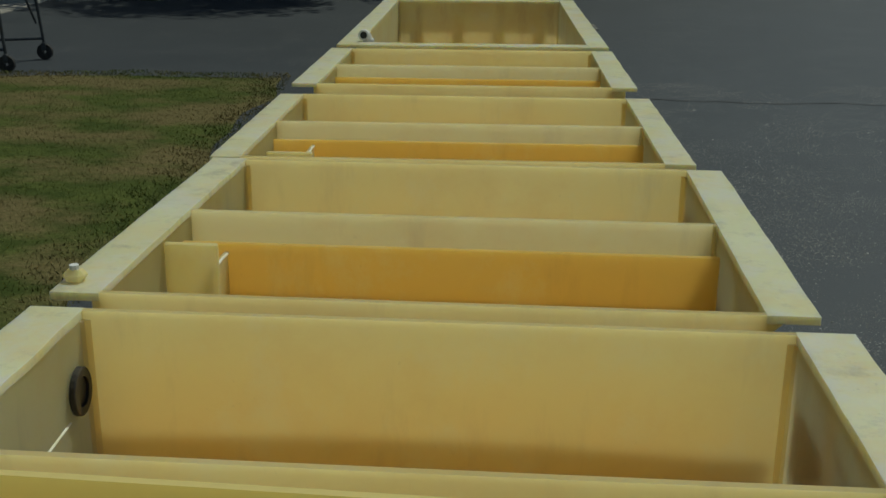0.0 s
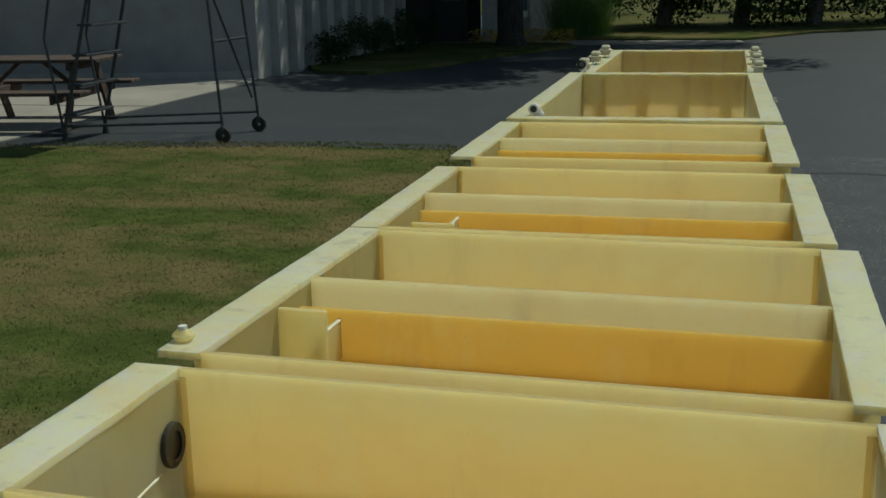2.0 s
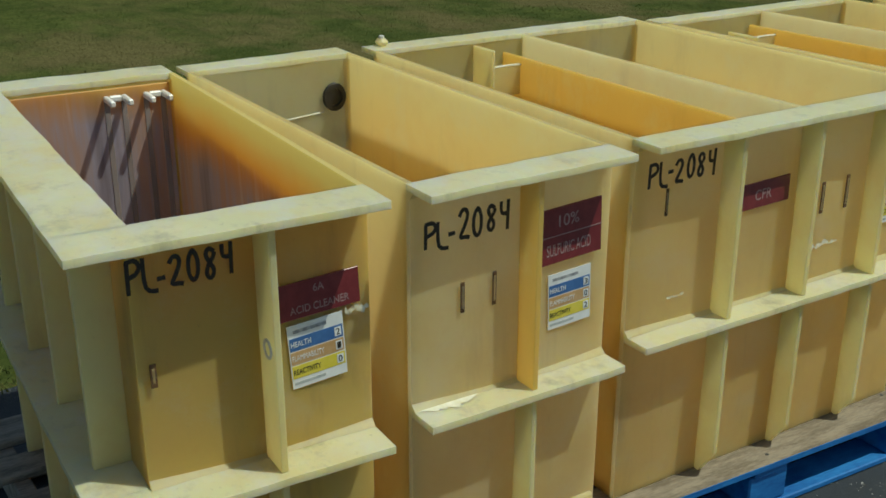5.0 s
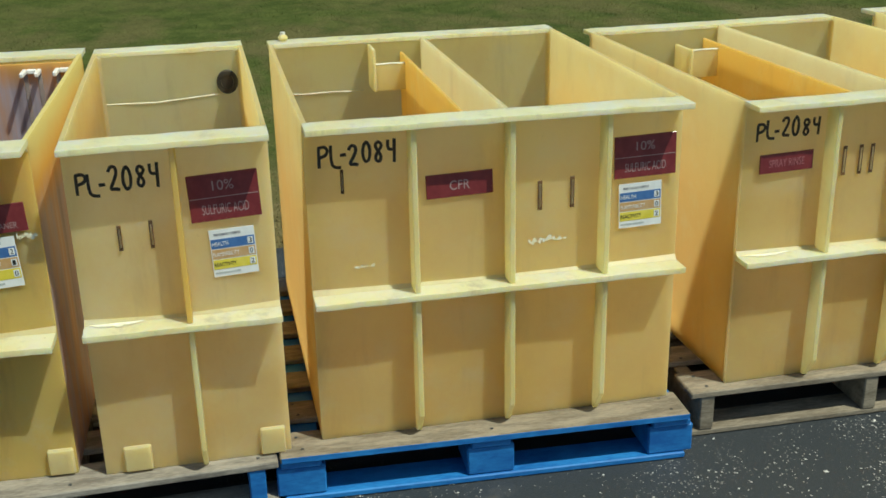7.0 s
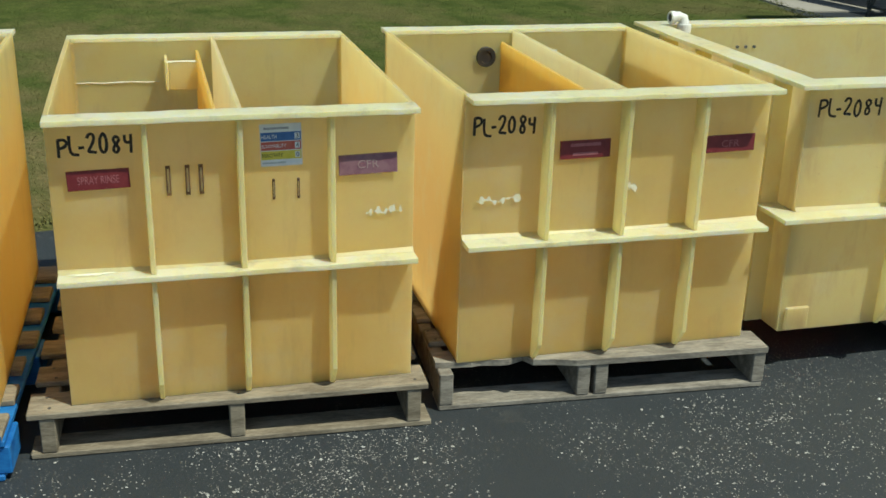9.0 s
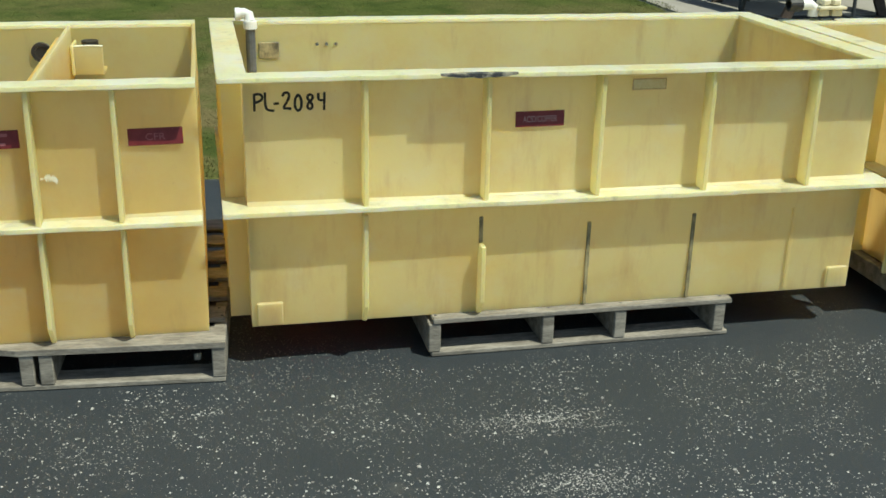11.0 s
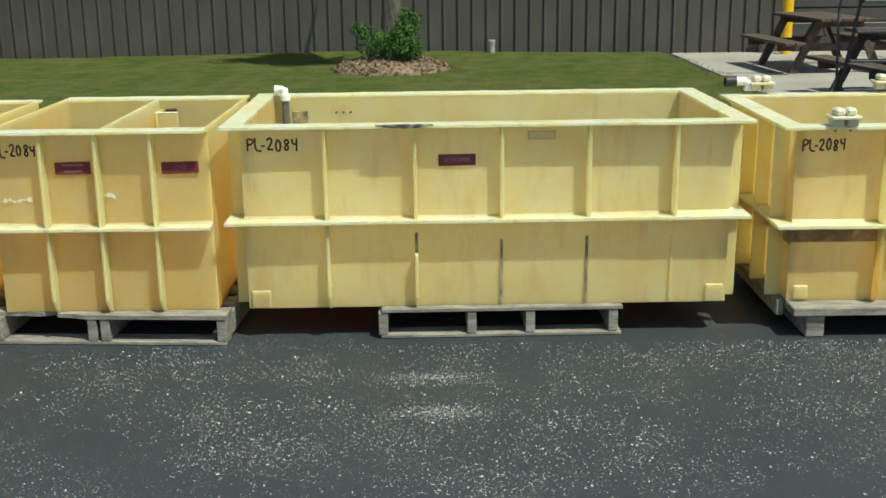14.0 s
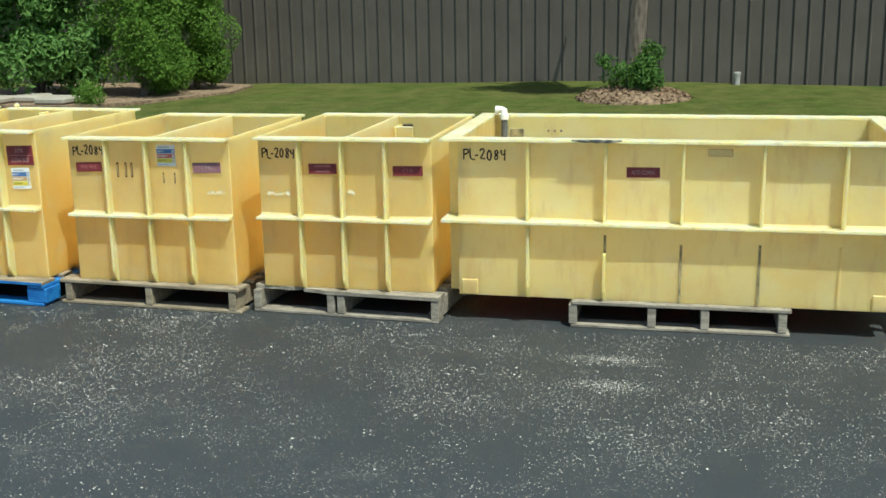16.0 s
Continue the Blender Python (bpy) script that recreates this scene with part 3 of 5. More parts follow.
# loose pale chips on the asphalt
rnd = random.Random(21)
vs, fs = [], []
count = 0
while count < 120000:
    x, y = 0.40 + abs(rnd.gauss(0, 1.0)) * 2.9, rnd.uniform(-0.5, 10.0)
    if noise.fractal((x * 1.1, y * 1.1, 7.0), 0.5, 2.0, 3) + 0.55 * noise.fractal((x * 5, y * 5, 3.0), 0.5, 2.0, 3) < rnd.uniform(-0.40, 0.90):
        continue
    r = (0.0010 + 0.0026 * rnd.random() ** 2.2) * (1.9 if rnd.random() < 0.04 else 1)
    n = len(vs)
    a0 = rnd.uniform(0, 6.28)
    for k in range(4):
        rr = r * rnd.uniform(0.6, 1.4)
        vs.append((x + math.cos(a0 + k * 1.571) * rr, y + math.sin(a0 + k * 1.571) * rr, 0.0015))
    vs.append((x, y, 0.0015 + r * rnd.uniform(0.4, 0.9)))
    fs += [(n, n + 1, n + 4), (n + 1, n + 2, n + 4), (n + 2, n + 3, n + 4), (n + 3, n, n + 4)]
    count += 1
for cx, cy in ((0.78, 5.98), (1.12, 6.00), (0.62, 2.3)):
    for _ in range(700):
        x, y, r = cx + rnd.gauss(0, 0.035), cy + rnd.gauss(0, 0.11), rnd.uniform(0.001, 0.003)
        n = len(vs)
        a0 = rnd.uniform(0, 6.28)
        vs += [(x + math.cos(a0 + k * 1.571) * r, y + math.sin(a0 + k * 1.571) * r, 0.0015) for k in range(4)] + [(x, y, 0.0015 + r * 0.6)]
        fs += [(n, n + 1, n + 4), (n + 1, n + 2, n + 4), (n + 2, n + 3, n + 4), (n + 3, n, n + 4)]
me = bpy.data.meshes.new("gravel")
me.from_pydata(vs, [], fs)
me.materials.append(leaf_mat("pale_chip", (0.15, 0.14, 0.125), (0.58, 0.56, 0.52), 0.0, 0.8))
tagged(new("gravel", me), "scattered pale stone chips on the asphalt", "gravel", kind="stuff")

# ---- tanks ----
TH = 0.012


def rib(name, xf, y, z0, z1, depth, parent, taper=0.0, material=None, thick=0.014, label=""):
    """An upright stiffener plate on a wall that faces +x; taper cuts its foot."""
    bm = bmesh.new()
    line = [(xf, z0), (xf + depth * (0.25 if taper else 1), z0), (xf + depth, z0 + taper), (xf + depth, z1), (xf, z1)]
    if not taper:
        line.pop(1)
    a = [bm.verts.new((x, y - thick / 2, z)) for x, z in line]
    b = [bm.verts.new((x, y + thick / 2, z)) for x, z in line]
    bm.faces.new(a)
    bm.faces.new(b[::-1])
    for i in range(len(line)):
        k = (i + 1) % len(line)
        bm.faces.new((a[i], b[i], b[k], a[k]))
    bmesh.ops.bevel(bm, geom=list(bm.edges), offset=0.002, segments=1, affect="EDGES")
    return part(name, bm, material or RIB, parent, label)


def flange_strip(name, x0, x1, y0, y1, z0, z1, parent, seed, material=None):
    """A rim strip with slightly wavy, chipped edges."""
    rnd = random.Random(seed)
    bm = bmesh.new()
    along_y = (y1 - y0) > (x1 - x0)
    n = max(4, int(max(y1 - y0, x1 - x0) / 0.05))
    rings = []
    for i in range(n + 1):
        s = i / n
        j = [rnd.uniform(-0.001, 0.001) for _ in range(3)]
        if along_y:
            y = y0 + s * (y1 - y0)
            q = [(x0, y, z0 + j[2]), (x1 + j[0], y, z0 + j[2]), (x1 + j[0], y, z1 + j[2]), (x0, y, z1 + j[2])]
        else:
            x = x0 + s * (x1 - x0)
            q = [(x, y0 + j[0], z0 + j[2]), (x, y1 + j[1], z0 + j[2]), (x, y1 + j[1], z1 + j[2]), (x, y0 + j[0], z1 + j[2])]
        rings.append([bm.verts.new(p) for p in q])
    for a, b in zip(rings, rings[1:]):
        for k in range(4):
            bm.faces.new((a[k], a[(k + 1) % 4], b[(k + 1) % 4], b[k]))
    bm.faces.new(rings[0][::-1])
    bm.faces.new(rings[-1])
    return part(name, bm, material or FLANGE, parent)


def wall_sheet(name, axis, a, u0, u1, z0, z1, parent, material, bow=0.0, thick=TH):
    """A resin sheet across an axis at a..a+thick, faintly bowed outwards."""
    bm = bmesh.new()
    nu, nz = 14, 7
    grids = []
    for off in (0, thick):
        g = []
        for j in range(nz + 1):
            r = []
            for i in range(nu + 1):
                s, q = i / nu, j / nz
                d = bow * math.sin(math.pi * s) * math.sin(math.pi * q * 0.9 + 0.05)
                u, z = u0 + s * (u1 - u0), z0 + q * (z1 - z0)
                r.append(bm.verts.new((a + off + d, u, z) if axis == "x" else (u, a + off + d, z)))
            g.append(r)
        grids.append(g)
    for k, g in enumerate(grids):
        for j in range(nz):
            for i in range(nu):
                f = (g[j][i], g[j][i + 1], g[j + 1][i + 1], g[j + 1][i])
                bm.faces.new(f if k else f[::-1])
    p, q = grids
    for i in range(nu):
        for j in (0, nz):
            bm.faces.new((p[j][i], p[j][i + 1], q[j][i + 1], q[j][i]))
    for j in range(nz):
        for i in (0, nu):
            bm.faces.new((p[j][i], p[j + 1][i], q[j + 1][i], q[j][i]))
    ob = part(name, bm, material, parent)
    return ob


def tank(xb, xf, y0, y1, zb, zt, label, ribs, ledge=0.49, over=0.083, material=RESIN, sides=(False, False), seed=1, lower=True, low_mat=None, reach=None, top_mat=None, side_mat=None):
    """An open-topped rectangular fibreglass tank. sides: rim flange and ledge also on the low-y / high-y side."""
    root = thing("plating_tank", ((xb + xf) / 2, (y0 + y1) / 2, zb), label, "tank", "row of tanks")
    rim = zt - 0.013
    wall_sheet("front_wall", "x", xf - TH, y0, y1, zb, rim, root, material, 0.006)
    wall_sheet("back_wall", "x", xb, y0, y1, zb, rim, root, material, -0.006)
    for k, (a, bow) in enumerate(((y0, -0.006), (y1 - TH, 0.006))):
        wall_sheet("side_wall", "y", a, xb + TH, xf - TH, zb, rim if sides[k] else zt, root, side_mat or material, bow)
    part("bottom", box(xb + TH, xf - TH, y0 + TH, y1 - TH, zb, zb + 2 * TH), RESIN_FLOOR, root)
    f0, f1 = y0 - ((reach or over) if sides[0] else 0), y1 + (over if sides[1] else 0)
    flange_strip("front_flange", xf - TH, xf + over, f0, f1, rim, zt, root, seed)
    flange_strip("back_flange", xb - over, xb + TH, f0, f1, rim, zt, root, seed + 1)
    for k, on in enumerate(sides):
        if on:
            a, b = (f0, y0 + TH) if k == 0 else (y1 - TH, f1)
            flange_strip("side_flange", xb + TH, xf - TH, a, b, rim, zt, root, seed + 2 + k)
            a, b = (f0, y0) if k == 0 else (y1, f1)
            flange_strip("side_ledge", xb, xf, a, b, ledge, ledge + 0.014, root, seed + 4 + k)
            n = 4
            for i in range(n):
                x = xb + (i + 0.6) * (xf - xb) / n
                for z0, z1 in ((ledge + 0.014, rim), (zb, ledge)):
                    c, d = (y0 - over * 0.85, y0) if k == 0 else (y1, y1 + over * 0.85)
                    part("stiffener_rib", box(x - 0.007, x + 0.007, c, d, z0, z1, 0.002), RIB, root)
    for cx, sx in ((xb + TH, 1), (xf - TH, -1)):
        for cy, sy in ((y0 + TH, 1), (y1 - TH, -1)):
            bm = bmesh.new()
            q = [(cx, cy), (cx + sx * 0.012, cy), (cx + sx * 0.004, cy + sy * 0.004), (cx, cy + sy * 0.012)]
            lo = [bm.verts.new((px, py, zb + TH)) for px, py in q]
            hi = [bm.verts.new((px, py, rim)) for px, py in q]
            bm.faces.new(lo)
            bm.faces.new(hi)
            for i in range(4):
                bm.faces.new((lo[i], lo[(i + 1) % 4], hi[(i + 1) % 4], hi[i]))
            part("corner_fillet", bm, material, root)
    flange_strip("front_ledge", xf, xf + over + 0.002, f0, f1, ledge, ledge + 0.014, root, seed + 8)
    # small resin fillets where the ledge meets the wall
    for z, s in ((ledge + 0.014, 1), (rim, -1)):
        bm = bmesh.new()
        a = [bm.verts.new((xf, y, z)) for y in (y0, y1)]
        b = [bm.verts.new((xf + 0.012, y, z)) for y in (y0, y1)]
        c = [bm.verts.new((xf, y, z + s * 0.012)) for y in (y0, y1)]
        for f in ((a[0], a[1], b[1], b[0]), (b[0], b[1], c[1], c[0]), (c[0], c[1], a[1], a[0]), (a[0], b[0], c[0]), (a[1], c[1], b[1])):
            bm.faces.new(f)
        part("resin_fillet", bm, RIB, root)
    for y in ribs:
        rib("stiffener_rib", xf, y, ledge + 0.014, rim, over * 0.82, root, 0.0, top_mat)
        if lower:
            rib("stiffener_rib", xf, y, zb, ledge, over * 0.82, root, 0.06, low_mat)
    return root


def pad(x, y0, y1, z0, z1, parent):
    part("corner_pad", box(x, x + 0.012, y0, y1, z0, z1, 0.004), RESIN_PALE, parent, "pale resin patch")


def slot(x, y, z0, z1, parent, w=0.010):
    """A narrow dark slot mark with a pale middle."""
    mark = part("slot_mark", box(x, x + 0.002, y - w / 2, y + w / 2, z0, z1, 0.0009), BROWN_MARK, parent, "narrow brown slot mark")
    part("slot_core", box(x + 0.002, x + 0.0026, y - w * 0.18, y + w * 0.18, z0 + 0.008, z1 - 0.008, 0), RESIN, mark)


def scuff(x, y, z, w, h, parent, seed):
    """A torn sticker remnant: one ragged thin flake, nearly torn through in places."""
    rnd = random.Random(seed)
    bm = bmesh.new()
    n = 22
    prev = None
    mid = 0.0
    for k in range(n + 1):
        mid = 0.6 * mid + rnd.uniform(-0.22, 0.22) * h
        half = h * rnd.choice((0.04, 0.10, 0.28, 0.45)) * (0.4 if k in (0, n) else 1)
        py = y - w / 2 + w * k / n
        cur = [bm.verts.new((x + 0.0013, py, z + mid + half * q)) for q in (-1, 1)]
        if prev:
            bm.faces.new((prev[0], cur[0], cur[1], prev[1]))
        prev = cur
    part("sticker_remnant", bm, LEFTOVER, parent, "torn pale sticker remnant")


def residue_glint(x0, x1, y0, y1, z, parent, seed):
    """A whitish patch lying on a ledge: dried residue, or the ledge's glint painted as a flat piece."""
    rnd = random.Random(seed)
    bm = bmesh.new()
    n = 14
    prev = None
    for k in range(n + 1):
        q = math.sin(math.pi * (k + 0.5) / (n + 1)) ** 0.5
        lo, hi = x0 + (x1 - x0) * rnd.uniform(0.0, 0.35), x1 - (x1 - x0) * (1 - q * rnd.uniform(0.6, 1.0))
        cur = [bm.verts.new((px, y0 + (y1 - y0) * k / n, z)) for px in (min(lo, hi), max(lo, hi) + 0.003)]
        if prev:
            bm.faces.new((prev[0], cur[0], cur[1], prev[1]))
        prev = cur
    part("glint_patch", bm, RESIDUE, parent, "whitish residue with a painted glint")


def bulkhead(x, y, z, parent, r=0.034, axis=(1, 0, 0)):
    """A black threaded bulkhead fitting with an open bore."""
    b = part("bulkhead_fitting", ring((x, y, z), axis, r, r * 0.62, 0.009, 20), BLACK_RUBBER, parent, "black bulkhead fitting with an open bore")
    ax = Vector(axis)
    # solid near-black plug: the dark inside the hole put into its colour
    part("bore", tube([Vector((x, y, z)) + ax * 0.001, Vector((x, y, z)) + ax * 0.005], r * 0.6, 16), DARK_RECESS, b)


RESIDUE = plain("white_residue", (0.72, 0.70, 0.52), (0.84, 0.83, 0.72), 30, 0.35, bumps=0.5, fine=110)
DRIP = plain("dried_drip", (0.22, 0.18, 0.17), (0.36, 0.32, 0.31), 9, 0.5, stretch=(1, 1, 0.2))

# 1: acid cleaner tank, stained inside
t1 = tank(-0.710, 0.300, 0.93, 1.376, 0.13, 0.915, "narrow yellow fibreglass tank, dark deposit inside, on a grey pallet", (1.158,), 0.474, sides=(True, False), seed=10, reach=0.115, material=RESIN_STAINED, over=0.085)
x = 0.300 + 0.007
for nm, bx in (("back", box(-0.6975, -0.6945, 0.945, 1.361, 0.145, 0.895)), ("front", box(0.2835, 0.2865, 0.945, 1.361, 0.145, 0.895)), ("low", box(-0.695, 0.285, 0.9425, 0.9455, 0.145, 0.895)), ("floor", box(-0.695, 0.285, 0.945, 1.361, 0.143, 0.146))):
    part("stained_lining", bx, LINING if nm == "front" else LINING_HIGH, t1, "orange to purple-brown stained lining")
for ob in t1.children:
    if ob.name.startswith("side_wall") and ob.data.vertices[0].co.y > 1.2:
        ob.data.materials[0] = LINING
marker_writing(x, 0.925, 1.118, 0.812, 0.862, t1, 0.03, 1)
engraved_plate(x, 1.186, 1.350, 0.722, 0.784, (("6A", 0.13), ("ACID CLEANER", 0.72)), t1, 3)
hazard_sticker(x, 1.206, 1.318, 0.600, 0.712, t1, 4, digits="210")
scuff(x, 1.345, 0.715, 0.05, 0.02, t1, 4)
slot(x, 0.955, 0.66, 0.70, t1, 0.012)
pad(x - 0.006, 0.962, 1.028, 0.135, 0.195, t1)
pad(x - 0.006, 1.306, 1.372, 0.135, 0.200, t1)
part("drain_eye", ring((0.345, 1.158 - 0.008, 0.698), (0, -1, 0), 0.017, 0.012, 0.003, 16), PVC_WHITE, t1)
for y in (1.215, 1.318):
    hook = thing("hanger_hook", (-0.66, y, 0.85), "white plastic hanger hook over the tank's back rim", "hook", "hanger hooks")
    part("hook_bar", box(-0.694, -0.630, y - 0.030, y - 0.016, 0.866, 0.880, 0.003), PVC_WHITE, hook)
    part("hook_bar", box(-0.694, -0.630, y + 0.016, y + 0.030, 0.866, 0.880, 0.003), PVC_WHITE, hook)
    part("hook_back", box(-0.694, -0.682, y - 0.016, y + 0.016, 0.866, 0.880, 0.003), PVC_WHITE, hook)
    for s in (-1, 1):
        part("drop_streak", box(-0.6942, -0.6925, y + s * 0.022 - 0.007, y + s * 0.022 + 0.007, 0.42, 0.866, 0.0008), DRIP, hook, "pale dried drip streak")

# 2: narrow sulfuric acid tank
t2 = tank(-0.710, 0.337, 1.433, 1.921, 0.13, 0.928, "narrow yellow fibreglass tank with a sulfuric acid plate", (1.692,), 0.499, seed=30, material=RESIN_BLEACHED, top_mat=ORANGE, over=0.070, side_mat=RESIN_SIDE)
x = 0.337 + 0.007
marker_writing(x, 1.456, 1.664, 0.808, 0.858, t2, 0.06, 2)
engraved_plate(x, 1.718, 1.891, 0.732, 0.838, (("10%", 0.30), ("SULFURIC ACID", 0.66)), t2, 2.5, split=True)
hazard_sticker(x, 1.760, 1.872, 0.600, 0.710, t2, 2.5)
slot(x, 1.546, 0.680, 0.738, t2, 0.010)
slot(x, 1.622, 0.680, 0.744, t2, 0.010)
pad(x - 0.006, 1.484, 1.556, 0.135, 0.200, t2)
pad(x - 0.006, 1.840, 1.908, 0.135, 0.205, t2)
bulkhead(-0.697, 1.862, 0.822, t2, 0.036)
residue_glint(0.338, 0.372, 1.445, 1.580, 0.5145, t2, 1)
part("weld_bead", tube([(-0.700, 1.45, 0.775), (-0.699, 1.62, 0.772), (-0.700, 1.83, 0.785)], 0.0022, 6), RESIDUE, t2)



def overflow_box(root, xb, ya, yb, z0, z1, reach=0.12, tall=None):
    """A small overflow trough on the inside of the back wall."""
    x0 = xb + TH
    part("overflow_front", box(x0 + reach - 0.008, x0 + reach, ya, yb, z0, z1, 0.002), PARTITION, root)
    part("overflow_weld", tube([(x0 + reach, ya, z1 - 0.004), (x0 + reach, (ya + yb) / 2, z1 - 0.002), (x0 + reach, yb, z1 - 0.004)], 0.0028, 6), RESIDUE, root)
    part("overflow_floor", box(x0, x0 + reach - 0.008, ya, yb, z0, z0 + 0.008, 0.002), PARTITION, root)
    part("overflow_side", box(x0, x0 + reach + 0.01, ya - 0.010, ya, z0, tall or z1, 0.003), RIB, root)


def partitions(root, xb, xf, yp, yw, zb, zt, drop=0.042):
    part("partition", box(xb + TH, xf - TH, yp - 0.006, yp + 0.006, zb + TH, zt, 0.002), PARTITION, root, "upright dividing sheet")
    part("weir_board", box(xb + TH, xf - TH, yw - 0.005, yw + 0.005, zb + TH, zt - drop, 0.002), ORANGE, root, "orange-stained overflow weir sheet")
    part("partition_bead", tube([(xf - TH - 0.002, yp - 0.008, zb + 0.05), (xf - TH - 0.002, yp - 0.008, zt)], 0.005, 6), RIB, root)


# 3: two-part tank on the blue pallet
t3 = tank(-0.715, 0.327, 2.0, 2.939, 0.135, 0.930, "wide yellow fibreglass tank with two compartments on a blue pallet", (2.250, 2.488, 2.730), 0.507, seed=50, over=0.067, side_mat=RESIN_SIDE)
x = 0.327 + 0.007
partitions(t3, -0.715, 0.327, 2.495, 2.425, 0.135, 0.928)
overflow_box(t3, -0.715, 2.325, 2.420, 0.785, 0.870, 0.09, 0.915)
marker_writing(x, 2.030, 2.222, 0.828, 0.878, t3, 0.04, 3)
engraved_plate(x, 2.285, 2.450, 0.736, 0.793, (("CFR", 0.30),), t3, 1.5)
engraved_plate(x, 2.760, 2.922, 0.745, 0.848, (("10%", 0.30), ("SULFURIC ACID", 0.66)), t3, 1.5, split=True)
hazard_sticker(x, 2.777, 2.890, 0.618, 0.730, t3, 2)
slot(x, 2.570, 0.683, 0.756, t3, 0.012)
slot(x, 2.653, 0.683, 0.760, t3, 0.012)
slot(x, 2.085, 0.765, 0.822, t3, 0.008)
scuff(x, 2.590, 0.605, 0.10, 0.022, t3, 6)
scuff(x, 2.125, 0.585, 0.06, 0.008, t3, 7)
eye = part("lifting_lug", box(-0.778, -0.742, 2.036, 2.066, 0.930, 0.950, 0.008), RIB, t3, "small lifting lug with a bolt")
part("lug_bolt", tube([(-0.760, 2.051, 0.949), (-0.760, 2.051, 0.957)], 0.008, 8), PVC_WHITE, eye)

# 4: spray rinse tank
t4 = tank(-0.710, 0.297, 3.085, 4.019, 0.135, 0.912, "wide yellow fibreglass spray rinse tank with two compartments", (3.322, 3.555, 3.790), 0.492, seed=70, material=RESIN_WARM, over=0.058, side_mat=RESIN_SIDE)
x = 0.297 + 0.007
partitions(t4, -0.710, 0.297, 3.563, 3.508, 0.135, 0.910)
overflow_box(t4, -0.710, 3.408, 3.503, 0.76, 0.855, 0.11)
marker_writing(x, 3.112, 3.298, 0.812, 0.858, t4, 0.03, 4)
engraved_plate(x, 3.128, 3.280, 0.726, 0.776, (("SPRAY RINSE", 0.66),), t4, 1.5, worn=True)
for y in (3.374, 3.422, 3.456):
    slot(x, y, 0.700, 0.778, t4, 0.012)
hazard_sticker(x, 3.608, 3.716, 0.764, 0.874, t4, 1, STICKER_FADED_RED, "340")
slot(x, 3.640, 0.675, 0.73, t4, 0.007)
slot(x, 3.705, 0.675, 0.73, t4, 0.007)
engraved_plate(x, 3.812, 3.970, 0.732, 0.786, (("CFR", 0.36),), t4, 1.5, faded=True)
scuff(x, 3.935, 0.625, 0.10, 0.025, t4, 9)
# bright glint at the ledge's left end, laid on as a white patch
residue_glint(0.300, 0.325, 3.110, 3.230, 0.5075, t4, 3)

FROST = plain("frosted_weld", (0.62, 0.58, 0.44), (0.80, 0.78, 0.70), 40, 0.5, bumps=0.6, fine=120)
for root, xb, ya, yb, z in ((t3, -0.715, 2.014, 2.300, 0.772), (t4, -0.710, 3.10, 3.38, 0.765)):
    pts = [(xb + 0.013, ya + k * (yb - ya) / 6, z + 0.0015 * math.sin(k * 2.1)) for k in range(7)]
    part("weld_bead", tube(pts, [0.001, 0.0022, 0.0015, 0.0026, 0.0014, 0.0022, 0.001], 6), FROST, root, "frosted white weld line")

# 5: two-line plate and CFR
t5 = tank(-0.712, 0.287, 4.172, 5.090, 0.135, 0.918, "wide yellow fibreglass tank with a black outlet inside", (4.402, 4.630, 4.860), 0.501, seed=90, material=RESIN_WARM, over=0.072, side_mat=RESIN_SIDE)
x = 0.287 + 0.007
partitions(t5, -0.712, 0.287, 4.642, 4.600, 0.135, 0.916)
overflow_box(t5, -0.712, 4.665, 4.765, 0.76, 0.865, 0.12)
bulkhead(-0.700, 4.540, 0.822, t5, 0.036)
part("outlet_pipe", tube([(-0.66, 4.715, 0.80), (-0.66, 4.715, 0.868)], 0.030, 16), BLACK_RUBBER, t5)
marker_writing(x, 4.192, 4.378, 0.806, 0.852, t5, 0.02, 5)
engraved_plate(x, 4.446, 4.596, 0.732, 0.784, (("", 0.6), ("", 0.5)), t5, 1)
engraved_plate(x, 4.892, 5.047, 0.730, 0.780, (("CFR", 0.36),), t5, 1, worn=True)
scuff(x, 4.275, 0.625, 0.13, 0.025, t5, 12)
scuff(x, 4.665, 0.64, 0.05, 0.03, t5, 13)

# 6: long acid copper tank
Y6 = (5.545, 5.910, 6.264, 6.620, 6.975)
t6 = tank(-0.705, 0.277, 5.200, 7.212, 0.135, 0.912, "long pale yellow fibreglass acid copper tank on one pallet", Y6, 0.508, material=RESIN_PALE, sides=(True, True), seed=110, lower=False, over=0.072)
x = 0.277 + 0.007
rib("stiffener_rib", 0.277, Y6[0], 0.135, 0.490, 0.05, t6, 0.06)
rib("stiffener_rib", 0.277, Y6[1], 0.135, 0.37, 0.05, t6, 0.05, None, 0.014, "broken stiffener rib, its upper half gone")
SCAR = plain("resin_scar", (0.10, 0.085, 0.05), (0.42, 0.34, 0.17), 18, 0.7, fine=80)
for y, z0, z1 in ((Y6[1], 0.37, 0.455), (Y6[2], 0.14, 0.42), (Y6[3], 0.14, 0.43), (Y6[4], 0.15, 0.43)):
    part("rib_scar", box(0.281, 0.286, y - 0.006, y + 0.006, z0, z1, 0.001), SCAR if y != Y6[4] else RESIN, t6, "scar of a broken-off rib")
marker_writing(x, 5.225, 5.442, 0.802, 0.852, t6, 0.02, 6)
engraved_plate(x, 6.005, 6.158, 0.734, 0.782, (("ACID/COPPER", 0.7),), t6, 0.5)
